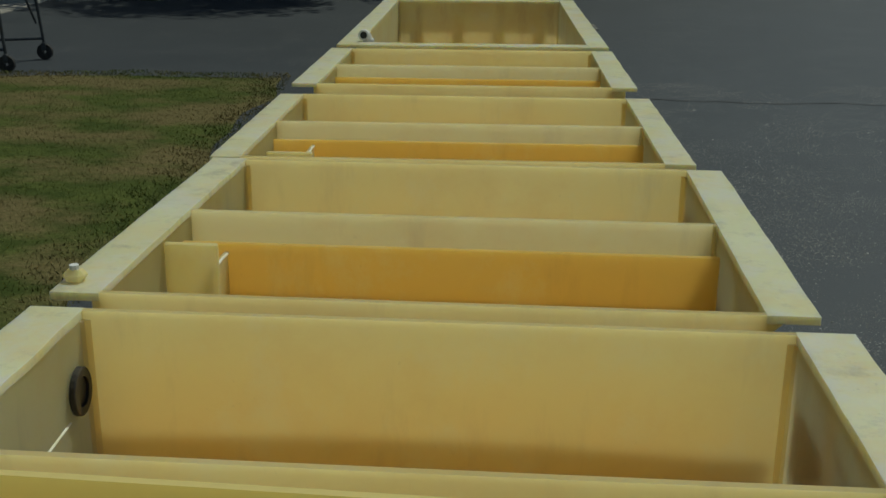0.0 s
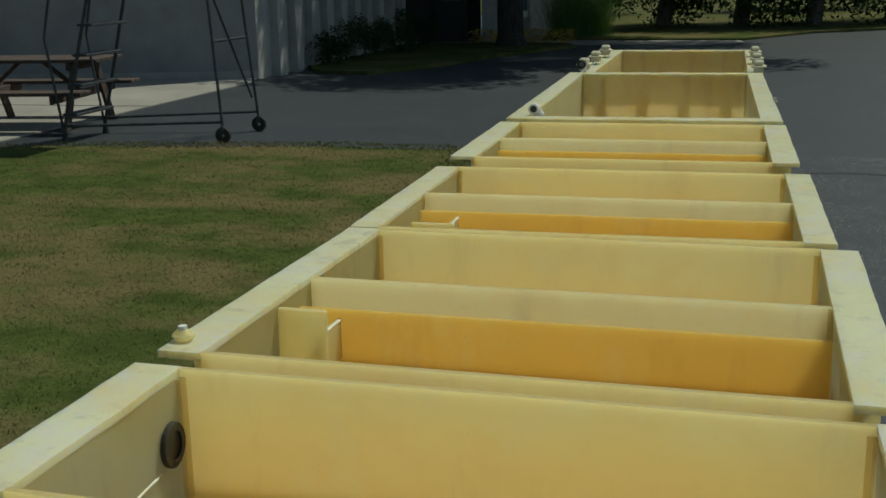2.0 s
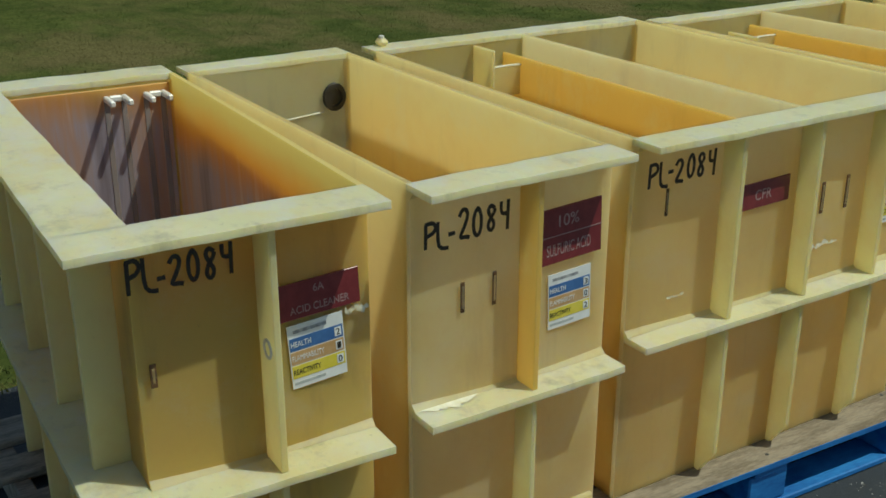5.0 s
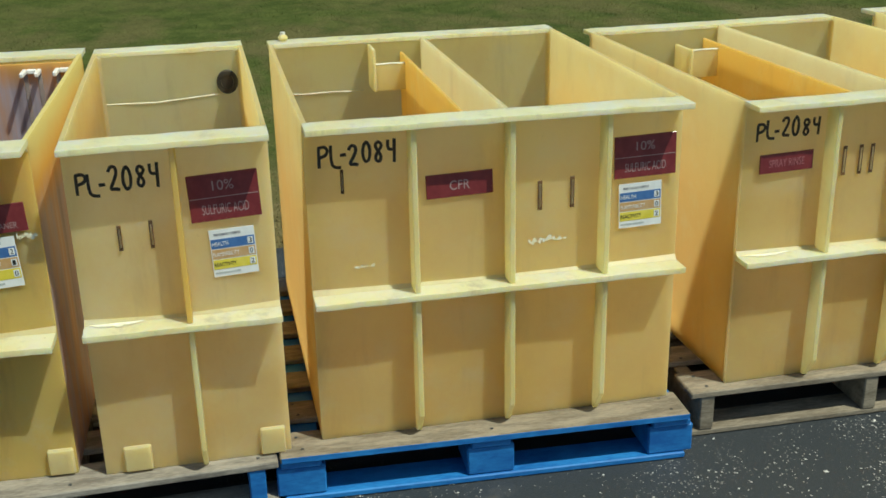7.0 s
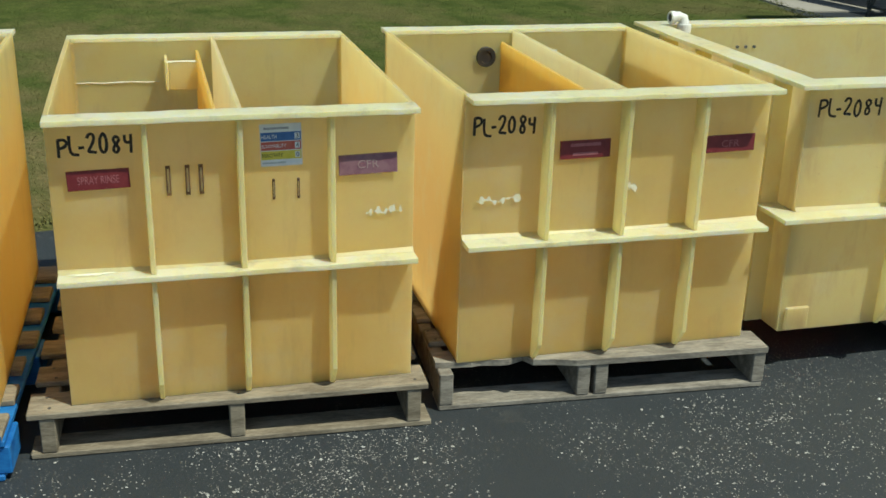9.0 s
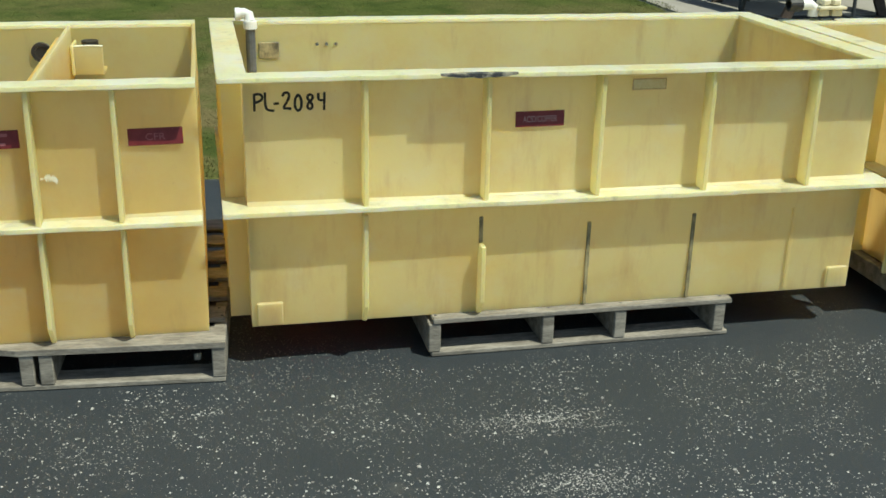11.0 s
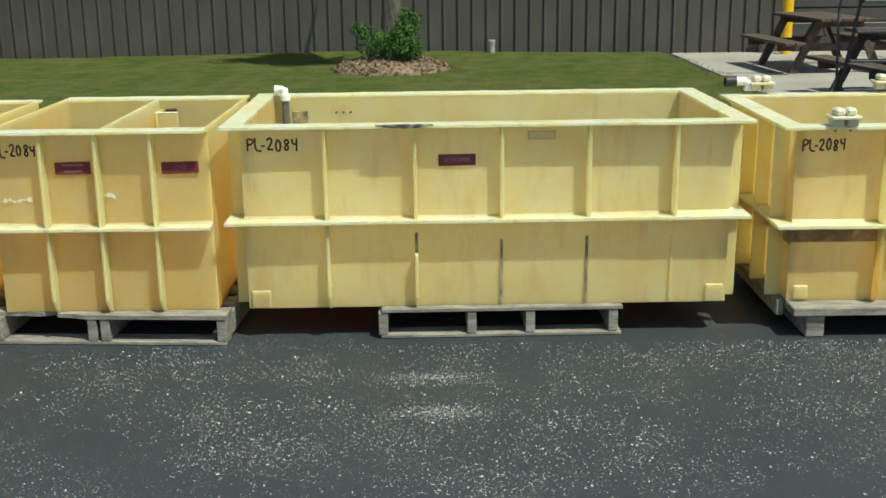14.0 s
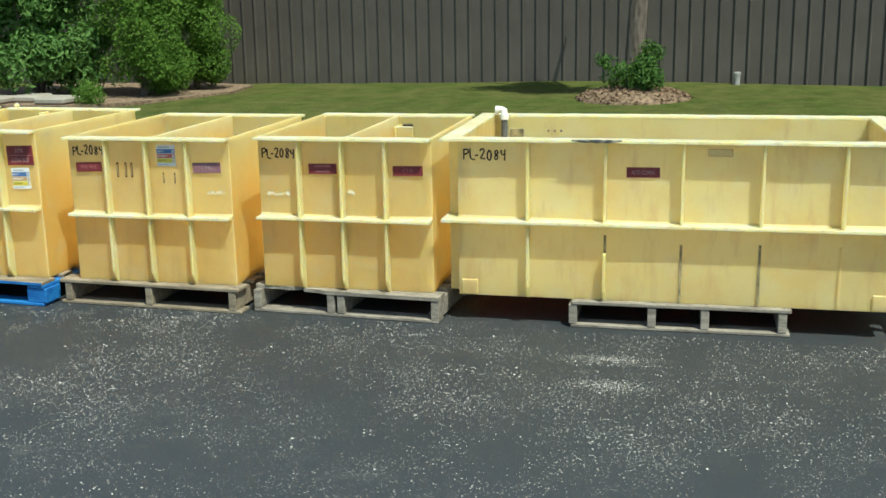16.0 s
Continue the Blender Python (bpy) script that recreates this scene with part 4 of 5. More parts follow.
FAINT = plain("faded_sticker", (0.74, 0.56, 0.24), (0.80, 0.64, 0.32), 30, 0.5, bumps=0)
fs_ = part("faded_sticker", box(x, x + 0.001, 6.372, 6.482, 0.838, 0.872, 0), STICKER_RED, t6, "faded small sticker")
part("sticker_face", box(x + 0.001, x + 0.0014, 6.375, 6.479, 0.841, 0.869, 0), FAINT, fs_)
pad(x - 0.006, 5.215, 5.295, 0.14, 0.215, t6)
pad(x - 0.006, 7.125, 7.200, 0.14, 0.215, t6)
TAR = plain("dark_chipped_rim", (0.03, 0.03, 0.03), (0.30, 0.27, 0.2), 25, 0.7, fine=90, spread=(0.45, 0.6))
bm = bmesh.new()
rnd = random.Random(3)
prev = None
for i in range(15):
    y = 5.755 + i * 0.0165
    w = 0.004 + 0.010 * math.sin(math.pi * i / 14) * rnd.uniform(0.6, 1)
    cur = (bm.verts.new((0.3625, y, 0.9135)), bm.verts.new((0.3635, y, 0.9135 - w)), bm.verts.new((0.3635 - w * 1.6, y, 0.9155)))
    if prev:
        bm.faces.new((prev[0], cur[0], cur[1], prev[1]))
        bm.faces.new((prev[0], prev[2], cur[2], cur[0]))
    prev = cur
part("chipped_rim", bm, TAR, t6, "dark chipped patch on the rim")
for y in (5.515, 5.550, 5.585):
    part("bolt_dot", tube([(-0.696, y, 0.825), (-0.689, y, 0.825)], 0.006, 8), PVC_GREY, t6)
part("stain_plate", box(-0.695, -0.688, 5.300, 5.375, 0.775, 0.835, 0.003), SCAR, t6, "stained bracket plate")
pipe6 = thing("drop_pipe", (-0.64, 5.275, 0.75), "white plastic elbow on a grey drop pipe at the tank's corner", "pipe")
part("elbow", tube([(-0.675, 5.232, 0.940), (-0.672, 5.252, 0.943), (-0.668, 5.268, 0.938), (-0.66, 5.272, 0.915)], 0.019, 14), PVC_WHITE, pipe6)
part("elbow_mouth", ring((-0.675, 5.238, 0.940), (0, -1, 0), 0.023, 0.015, 0.018, 18), PVC_WHITE, pipe6)
# near-black plug in the mouth, coloured as the shade inside the pipe
part("bore", tube([(-0.675, 5.236, 0.940), (-0.675, 5.2215, 0.940)], 0.0148, 14), DARK_RECESS, pipe6, "near-black plug painted as the dark open end")
part("elbow_socket", ring((-0.66, 5.272, 0.89), (0, 0, 1), 0.025, 0.017, 0.03, 18), PVC_WHITE, pipe6)
part("drop_tube", tube([(-0.66, 5.272, 0.90), (-0.66, 5.272, 0.15)], 0.018, 12), PVC_GREY, pipe6, "dark grey pipe")
sparge = thing("sparger_pipe", (-0.5, 5.6, 0.15), "dark pipe lying on the tank's floor", "pipe")
part("sparger_tube", tube([(-0.58, 5.35, 0.175), (-0.58, 6.95, 0.175)], 0.024, 12), PVC_GREY, sparge)

# 7: shorter tank with bus-bar clamps, on a plank skid
t7 = tank(-0.695, 0.282, 7.495, 9.560, 0.135, 0.895, "pale yellow fibreglass tank with rim clamps on a plank skid", (7.862, 8.25, 8.64, 9.03, 9.40), 0.468, material=RESIN_GRIMY, sides=(True, True), seed=130, low_mat=ORANGE, over=0.078)
x = 0.282 + 0.007
DARK_BAND = resin("dark_band", (0.09, 0.060, 0.030), (0.20, 0.135, 0.065), (1.0, 0.7, 0.4), 0.1, dirt=(0.08, 0.06, 0.04), dirt_amount=0.7)
part("dark_band", box(0.282, 0.2865, 7.497, 9.558, 0.395, 0.468, 0), DARK_BAND, t7, "dark brown band under the ledge")
part("dark_band", box(-0.695, 0.282, 7.4905, 7.495, 0.385, 0.468, 0), DARK_BAND, t7, "dark brown band under the ledge")
marker_writing(x, 7.514, 7.696, 0.786, 0.833, t7, 0.0, 7)
pad(x - 0.006, 7.520, 7.580, 0.145, 0.205, t7)
for xx, ys in ((-0.742, (7.62, 8.24, 8.86)), (0.335, (7.66, 8.28, 8.92))):
    lift = 0.017 if xx < 0 else 0.0
    for y in ys:
        c = thing("bus_bar_clamp", (xx, y, 0.895 + lift), "cream two-lobed bus-bar clamp bolted to the tank rim", "clamp", "rim clamps")
        part("clamp_foot", box(xx - 0.045, xx + 0.045, y - 0.062, y + 0.062, 0.925 + lift, 0.937 + lift, 0.002), CLAMP, c)
        for s in (-1, 1):
            part("clamp_block", box(xx - 0.03, xx + 0.03, y + s * 0.030 - 0.022, y + s * 0.030 + 0.022, 0.8965 + lift, 0.925 + lift, 0.003), CLAMP, c)
            part("clamp_lobe", box(xx - 0.030, xx + 0.030, y + s * 0.023 - 0.021, y + s * 0.023 + 0.021, 0.937 + lift, 0.968 + lift, 0.009), CLAMP, c)
            part("clamp_bolt", tube([(xx, y + s * 0.030, 0.872 + lift), (xx, y + s * 0.030, 0.882 + lift)], 0.006, 8), PVC_GREY, c)
pipe7 = thing("rim_pipe", (-0.70, 7.46, 0.925), "white elbow with a black end resting on the rim", "pipe")
part("elbow", tube([(-0.74, 7.555, 0.911), (-0.74, 7.555, 0.945), (-0.74, 7.535, 0.958), (-0.74, 7.49, 0.958)], 0.022, 14), PVC_WHITE, pipe7)
part("black_end", ring((-0.74, 7.495, 0.958), (0, -1, 0), 0.028, 0.018, 0.055, 18), BLACK_RUBBER, pipe7, "black open pipe end")

# each tank's own place, turn and size: centre x and y, turn in degrees, depth, width and height
def settle(root, xy, turn, size, old, carried=()):
    before = root.matrix_basis.copy()
    root.location.x, root.location.y = xy
    root.rotation_euler.z = radians(turn)
    root.scale = [a / b for a, b in zip(size, old)]
    shift = root.matrix_basis @ before.inverted()
    for ob in carried:
        ob.matrix_basis = shift @ ob.matrix_basis


hooks = [ob for ob in scene.objects if ob.name.startswith("hanger_hook")]
clamps = [ob for ob in scene.objects if ob.name.startswith("bus_bar_clamp")]
settle(t1, (-0.185, 1.259), -3.0, (1.019, 0.401, 0.815), (1.010, 0.446, 0.785), hooks)
settle(t2, (-0.153, 1.726), -1.1, (1.040, 0.437, 0.813), (1.047, 0.488, 0.798))
settle(t3, (-0.154, 2.479), -1.2, (1.028, 0.910, 0.802), (1.042, 0.939, 0.795))
settle(t4, (-0.184, 3.553), 0.3, (1.062, 0.906, 0.771), (1.007, 0.934, 0.777))
settle(t5, (-0.196, 4.601), 0.4, (1.008, 0.903, 0.781), (0.999, 0.918, 0.783))
settle(t6, (-0.211, 6.197), 0.8, (0.987, 2.035, 0.789), (0.982, 2.012, 0.777), (pipe6, sparge))
settle(t7, (-0.213, 8.518), 0.0, (0.974, 2.068, 0.760), (0.977, 2.065, 0.760), clamps + [pipe7])

# ---- pallets ----


def pallet(y0, y1, xfront, top, label, material=WOOD_GREY, lead=None, block=None, stringers=3, depth=1.16, seed=1, last=None, edge=None, spots=None, split=False, turn=0.0):
    """Stringer pallet (or a block pallet where block is given): deck boards along y, runners along x."""
    rnd = random.Random(seed)
    root = thing("pallet", (xfront - depth / 2, (y0 + y1) / 2, 0), label, "pallet", "pallets under the tanks")
    tb = 0.018
    n = 7
    for i in range(n):
        w = 0.12 if i in (0, n - 1) else 0.095
        cx = xfront - 0.06 - i * (depth - 0.12) / (n - 1)
        d0, d1 = rnd.uniform(-0.008, 0.008), rnd.uniform(-0.008, 0.008)
        if split and i == 0:
            ragged = [(cx - w / 2, y1), (cx - w / 2, y0), (cx + w * 0.10, y0)]
            ragged += [(cx + w * (0.12 + 0.07 * k / 8 + rnd.uniform(-0.03, 0.03)), y0 + 0.02 + 0.028 * k) for k in range(8)]
            ragged += [(cx + w * 0.02, y0 + 0.262), (cx + w * 0.30, y0 + 0.285), (cx + w * 0.36, y0 + 0.35), (cx + w / 2, y0 + 0.41), (cx + w / 2, y1)]
            part("deck_board", slab(ragged, top - tb, top), material, root, "lead board with a long split broken away")
            continue
        part("deck_board", box(cx - w / 2, cx + w / 2, y0 + d0, y1 + d1, top - tb, top, 0.003), lead if (lead and i == 0) else material if not block else WOOD_TAN, root)
        if i < 2:
            for y in (spots or [y0 + 0.045 + k * (y1 - y0 - 0.09) / (stringers - 1) for k in range(stringers)]):
                for s in (-0.03, 0.03):
                    part("nail", tube([(cx + s, y + s * 0.2, top - 0.001), (cx + s, y + s * 0.2, top + 0.0012)], 0.0045, 6), STEEL_DARK, root)
    ys = spots or [y0 + 0.045 + k * (y1 - y0 - 0.09) / (stringers - 1) for k in range(stringers)]
    for y in ys:
        if block:
            part("runner_board", box(xfront - depth + 0.01, xfront - 0.004, y - 0.05, y + 0.05, top - 2 * tb - 0.0005, top - tb - 0.0005, 0.003), block, root)
            for cx in (xfront - 0.075, xfront - depth / 2, xfront - depth + 0.075):
                part("block", box(cx - 0.065, cx + 0.065, y - 0.06, y + 0.06, tb + 0.001, top - 2 * tb - 0.001, 0.004), block, root)
        else:
            part("stringer", box(xfront - depth + 0.004, xfront - 0.004, y - 0.02, y + 0.02, tb + 0.0005, top - tb - 0.0005, 0.003), last if (last and y == ys[-1]) else material, root)
    if edge:
        part("painted_edge", box(xfront, xfront + 0.0015, y0, y1, top - tb + 0.001, top - 0.003, 0), edge, root, "blue paint along the board edge")
    for cx in (xfront - 0.055, xfront - depth / 2, xfront - depth + 0.055):
        part("bottom_board", box(cx - 0.05, cx + 0.05, y0 + rnd.uniform(-0.006, 0.006), y1 + rnd.uniform(-0.006, 0.006), 0.0015, tb, 0.003), block or material, root)
    a = radians(turn)
    root.rotation_euler.z = a
    root.location.x, root.location.y = xfront - depth / 2 * math.cos(a), (y0 + y1) / 2 - depth / 2 * math.sin(a)
    return root


pallet(0.930, 1.890, 0.415, 0.130, "weathered grey pallet under two narrow tanks", seed=2, last=WOOD_BLUE)
pallet(1.905, 2.943, 0.440, 0.135, "blue-painted block pallet with a bare tan deck", block=WOOD_BLUE, seed=3, edge=WOOD_BLUE, turn=-3.5)
pallet(2.995, 4.050, 0.398, 0.135, "weathered tan pallet under the spray rinse tank", material=WOOD_TAN, seed=4, turn=-2.0)
pallet(4.090, 5.102, 0.370, 0.135, "weathered grey pallet with a split lead board", seed=5, spots=(4.115, 4.525, 4.58, 5.08), split=True, turn=-3.0)
pallet(5.746, 6.774, 0.320, 0.135, "short weathered grey pallet under the long tank", seed=6, spots=(5.757, 6.135, 6.385, 6.740), turn=1.0)
skid = thing("plank_skid", (-0.2, 8.5, 0), "grey plank skid raised on short blocks", "skid")
for i in range(6):
    cx = 0.33 - i * 0.19
    part("skid_plank", box(cx - 0.08, cx + 0.05, 7.485, 9.60, 0.098, 0.134, 0.004), WOOD_GREY, skid)
part("skid_edge", box(-0.69, 0.25, 7.450, 7.484, 0.062, 0.132, 0.004), WOOD_GREY, skid)
for y in (7.585, 8.5, 9.45):
    part("skid_block", box(-0.6, 0.365, y - 0.04, y + 0.04, 0.0005, 0.0975, 0.005), WOOD_GREY, skid)

# ---- building ----
WALL_X = -13.15


def ribbed_panel():
    """One sheet of vertical ribbed cladding, 0.915 wide and 5 high."""
    bm = bmesh.new()
    prof = []
    for k in range(4):
        y = k * 0.22875
        prof += [(0.0, y), (0.0, y + 0.180), (0.034, y + 0.190), (0.034, y + 0.213), (0.0, y + 0.223)]
    prof.append((0.0, 0.915))
    a = [bm.verts.new((x, y, -0.15)) for x, y in prof]
    b = [bm.verts.new((x, y, 5.0)) for x, y in prof]
    for i in range(len(prof) - 1):
        bm.faces.new((a[i], a[i + 1], b[i + 1], b[i]))
    me = bpy.data.meshes.new("wall_panel")
    bm.to_mesh(me)
    bm.free()
    me.materials.append(DARK_METAL)
    return me


bm = box(WALL_X - 0.25, WALL_X - 0.002, -16, 11.45, -0.2, 5.0, 0)
wall_west = tagged(part("wall_west", bm, DARK_METAL, None), "dark brown ribbed metal wall behind the lawn", "wall", kind="structure")
panel_mesh = ribbed_panel()
for i in range(30):
    p = new("wall_panel", panel_mesh)
    p.location = (WALL_X, -15.9 + i * 0.915, 0)
    p.parent = wall_west
tagged(part("wall_west_return", box(WALL_X - 0.25, WALL_X - 0.002, 11.45, 16.0, 3.2, 5.0, 0), DARK_METAL, None), "dark wall over the roller door", "wall", kind="structure")
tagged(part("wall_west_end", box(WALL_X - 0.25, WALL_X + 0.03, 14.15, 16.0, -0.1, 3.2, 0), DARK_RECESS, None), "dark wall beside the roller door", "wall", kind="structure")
roller = tagged(thing("door_1", (WALL_X, 12.8, 0), "", ""), "closed dark roller door with horizontal ribs", "door", kind="structure")
for i in range(14):
    part("door_slat", box(WALL_X - 0.12, WALL_X - 0.04 + (0.012 if i % 2 else 0), 11.52, 14.15, 0.01 + i * 0.23, 0.01 + i * 0.23 + 0.218, 0.012), DOOR_METAL, roller)
part("door_backing", box(WALL_X - 0.2, WALL_X - 0.13, 11.52, 14.15, 0, 3.2, 0), DARK_RECESS, roller)
steel_door = tagged(thing("door_2", (WALL_X, 14.8, 0), "", ""), "closed dark steel door beside the roller door", "door", kind="structure")
part("door_leaf", box(WALL_X + 0.031, WALL_X + 0.07, 14.42, 15.3, 0.02, 2.1, 0.004), DOOR_METAL, steel_door)
part("door_handle", tube([(WALL_X + 0.10, 15.18, 1.0), (WALL_X + 0.10, 15.08, 1.0)], 0.01, 8), STEEL_DARK, steel_door)

for bx, by in ((-12.75, 11.38), (-12.5, 14.35)):
    b = thing("bollard", (bx, by, 0), "yellow-painted round steel bollard on the concrete", "bollard", "yellow bollards")
    pts = [(bx, by, 0.0), (bx, by, 1.12), (bx, by, 1.17), (bx, by, 1.19)]
    part("bollard_post", tube(pts, [0.085, 0.085, 0.06, 0.015], 18), YELLOW_PAINT, b)

# pale wing with pilasters
A, B, C = Vector((-12.45, 15.30)), Vector((-6.85, 16.35)), Vector((-6.60, 23.6))


def wall_along(a, b, z0, z1, thick, side=1):
    d = (b - a).normalized()
    n = Vector((-d.y, d.x)) * thick * side
    return slab([tuple(a), tuple(b), tuple(b + n), tuple(a + n)], z0, z1)


tagged(part("wall_wing_south", wall_along(A, B, -0.1, 5.0, 0.3), WHITE_WALL, None), "shaded pale painted wall of the wing", "wall", kind="structure")
part("baseboard", wall_along(A + Vector((0.01, -0.03)), B + Vector((0.01, -0.03)), 0.0, 0.12, 0.02), STUCCO, None)["kind"] = "structure"
wing = tagged(part("wall_wing_east", wall_along(B, C, -0.1, 5.0, 0.3), STUCCO, None), "beige wing wall with fluted pilasters", "wall", kind="structure")
d = (C - B).normalized()
out = Vector((d.y, -d.x))
for i in range(10):
    q = B + d * (0.5 + i * 0.68)
    bm = slab([tuple(q), tuple(q + d * 0.26), tuple(q + d * 0.26 + out * 0.14), tuple(q + out * 0.14)], 0, 5.0)
    part("pilaster", bm, STUCCO, wing)
for i in (6, 7, 8):
    q = B + d * (0.80 + i * 0.68)
    bm = slab([tuple(q), tuple(q + d * 0.30), tuple(q + d * 0.30 + out * 0.03), tuple(q + out * 0.03)], 0.75, 2.6)
    part("window_pane", bm, GLASS, wing, "tall narrow window")
# recessed entrance
D = C + Vector((1.5, 0.8))
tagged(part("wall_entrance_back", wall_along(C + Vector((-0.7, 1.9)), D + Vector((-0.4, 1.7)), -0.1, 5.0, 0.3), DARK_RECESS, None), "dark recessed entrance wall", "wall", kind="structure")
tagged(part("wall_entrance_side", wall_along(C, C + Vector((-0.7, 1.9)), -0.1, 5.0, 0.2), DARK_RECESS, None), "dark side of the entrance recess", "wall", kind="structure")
glass_door = tagged(thing("door_3", (-5.7, 25.5, 0), "", ""), "glazed entrance door with white bars", "door", kind="structure")
q0, dd = C + Vector((0.22, 1.72)), Vector((0.98, -0.08)).normalized()
fr = slab([tuple(q0), tuple(q0 + dd * 0.75), tuple(q0 + dd * 0.75 + Vector((0, 0.05))), tuple(q0 + Vector((0, 0.05)))], 0, 2.1)
part("door_leaf", fr, STEEL_DARK, glass_door)
for i in range(2):
    for k in range(3):
        a = q0 + dd * (0.14 + i * 0.26) + Vector((0, -0.012))
        bm = slab([tuple(a), tuple(a + dd * 0.22), tuple(a + dd * 0.22 + Vector((0, 0.01))), tuple(a + Vector((0, 0.01)))], 0.9 + k * 0.36, 1.22 + k * 0.36)
        part("door_pane", bm, GLASS, glass_door)
tagged(part("wall_entrance_pier", slab([tuple(D), tuple(D + Vector((0.55, 0.1))), tuple(D + Vector((0.4, 1.9))), tuple(D + Vector((-0.2, 1.8)))], -0.1, 5.0), STUCCO, None), "beige pier beside the entrance", "wall", kind="structure")
tagged(part("wall_north_wing", slab([tuple(D + Vector((0.4, 0.5))), tuple(D + Vector((1.6, 9.0))), tuple(D + Vector((1.2, 9.0))), tuple(D + Vector((0.1, 1.0)))], -0.1, 5.0), STUCCO, None), "beige wall running on past the entrance", "wall", kind="structure")
win = tagged(thing("window_1", (-4.6, 25.6, 0), "", ""), "white-framed window beside the entrance", "window", kind="structure")
w0 = D + Vector((0.565, 0.95))
w1 = w0 + Vector((0.12, 0.9))
part("window_frame", slab([tuple(w0), tuple(w1), tuple(w1 - Vector((0.12, 0))), tuple(w0 - Vector((0.12, 0)))], 0.5, 3.0), PVC_WHITE, win)
part("window_pane", slab([tuple(w0 + Vector((0.02, 0.12))), tuple(w1 + Vector((0.01, -0.12))), tuple(w1 + Vector((-0.05, -0.12))), tuple(w0 + Vector((-0.05, 0.12)))], 0.65, 2.85), GLASS, win)
tagged(part("roof", slab([(-14, -16), (-13.10, -16), (-13.10, 15.3), (-6.75, 16.4), (-6.5, 23.6), (-4.7, 24.6), (-3.3, 33.5), (-16, 33.5), (-16, -16)], 5.0, 5.3), DARK_METAL, None), "flat dark roof edge over the building", "roof", kind="structure")

# entrance walk and planted island
tagged(part("entrance_walk", slab([(-6.65, 23.80), (-4.35, 24.30), (-0.75, 23.70), (0.45, 24.50), (0.35, 25.10), (-4.05, 25.30), (-5.05, 26.30), (-6.85, 26.30)], -0.05, 0.018), CONCRETE, None), "pale concrete entrance walk", "pavement", kind="structure")
ISLAND = [(-6.75, 18.2), (-6.3, 17.3), (-5.3, 17.0), (-4.5, 18.6), (-4.0, 20.6), (-2.9, 23.2), (-3.2, 23.8), (-4.4, 24.2), (-6.5, 23.8)]
tagged(part("grass_island", slab(ISLAND, -0.05, 0.06), GRASS, None), "small shaded grass island before the wing", "lawn", kind="structure")
FAR = [(-3.95, 25.4), (0.4, 25.2), (2.0, 27.8), (4.2, 29.4), (9.0, 29.6), (16, 29), (40, 27), (60, 120), (-60, 120), (-4.9, 35)]
tagged(part("far_lawn", slab(FAR, -0.05, 0.05), GRASS, None), "far lawn beyond the lot", "lawn", kind="structure")

# ---- plants ----


def leaves(bm_spots, size, seed, flat=0.35):
    """Vertices and faces of folded leaves at (place, outward) spots."""
    rnd = random.Random(seed)
    vs, fs = [], []
    for p, o in bm_spots:
        up = (o + Vector((rnd.gauss(0, 0.6), rnd.gauss(0, 0.6), rnd.gauss(0.25, 0.5)))).normalized()
        a = up.orthogonal().normalized()
        a.rotate(Matrix.Rotation(rnd.uniform(0, 6.28), 3, up))
        b = up.cross(a)
        l, w = size * rnd.uniform(0.6, 1.3), size * rnd.uniform(0.25, 0.5)
        n = len(vs)
        vs += [tuple(p - a * l * 0.5), tuple(p + b * w * 0.5 + up * w * flat * 0.3), tuple(p + a * l * 0.5 - up * l * 0.15), tuple(p - b * w * 0.5 + up * w * flat * 0.3)]
        fs += [(n, n + 1, n + 2), (n, n + 2, n + 3)]
    return vs, fs


def crown(name, parent, clumps, count, size, material, seed, shell=0.55):
    """A crown of many single leaves gathered in clumps (centre, radius)."""
    rnd = random.Random(seed)
    spots = []
    total = sum(r ** 2 for _, r in clumps)
    for c, r in clumps:
        for _ in range(int(count * r * r / total)):
            o = Vector((rnd.gauss(0, 1), rnd.gauss(0, 1), rnd.gauss(0, 1))).normalized()
            k = r * (shell + (1 - shell) * rnd.random() ** 0.5) * (1 + 0.25 * noise.noise(o * 2.5 + Vector(c)))
            spots.append((Vector(c) + o * k, o))
    vs, fs = leaves(spots, size, seed)
    me = bpy.data.meshes.new(name)
    me.from_pydata(vs, [], fs)
    me.materials.append(material)
    ob = new(name, me)
    ob.parent = parent
    ob.matrix_parent_inverse = Matrix.Translation(parent.location).inverted()
    return ob


def clump_cloud(cx, cy, z0, z1, rad, n, seed, r=(0.25, 0.45)):
    rnd = random.Random(seed)
    res = []
    for i in range(n):
        s = rnd.random()
        z = z0 + s * (z1 - z0)
        rr = rad(s) * math.sqrt(rnd.random())
        a = rnd.uniform(0, 6.28)
        res.append(((cx + math.cos(a) * rr, cy + math.sin(a) * rr, z), rnd.uniform(*r)))
    return res


# mulched young tree with suckers
tree = thing("young_tree", (-10.75, 5.3, 0.05), "grey-barked tree with leafy shoots round its foot", "tree")
part("trunk", tube([(-10.8, 5.28, 0.0), (-10.79, 5.3, 0.6), (-10.75, 5.34, 1.5), (-10.8, 5.36, 2.8), (-10.85, 5.3, 4.6)], [0.19, 0.15, 0.13, 0.11, 0.05], 12), BARK, tree)
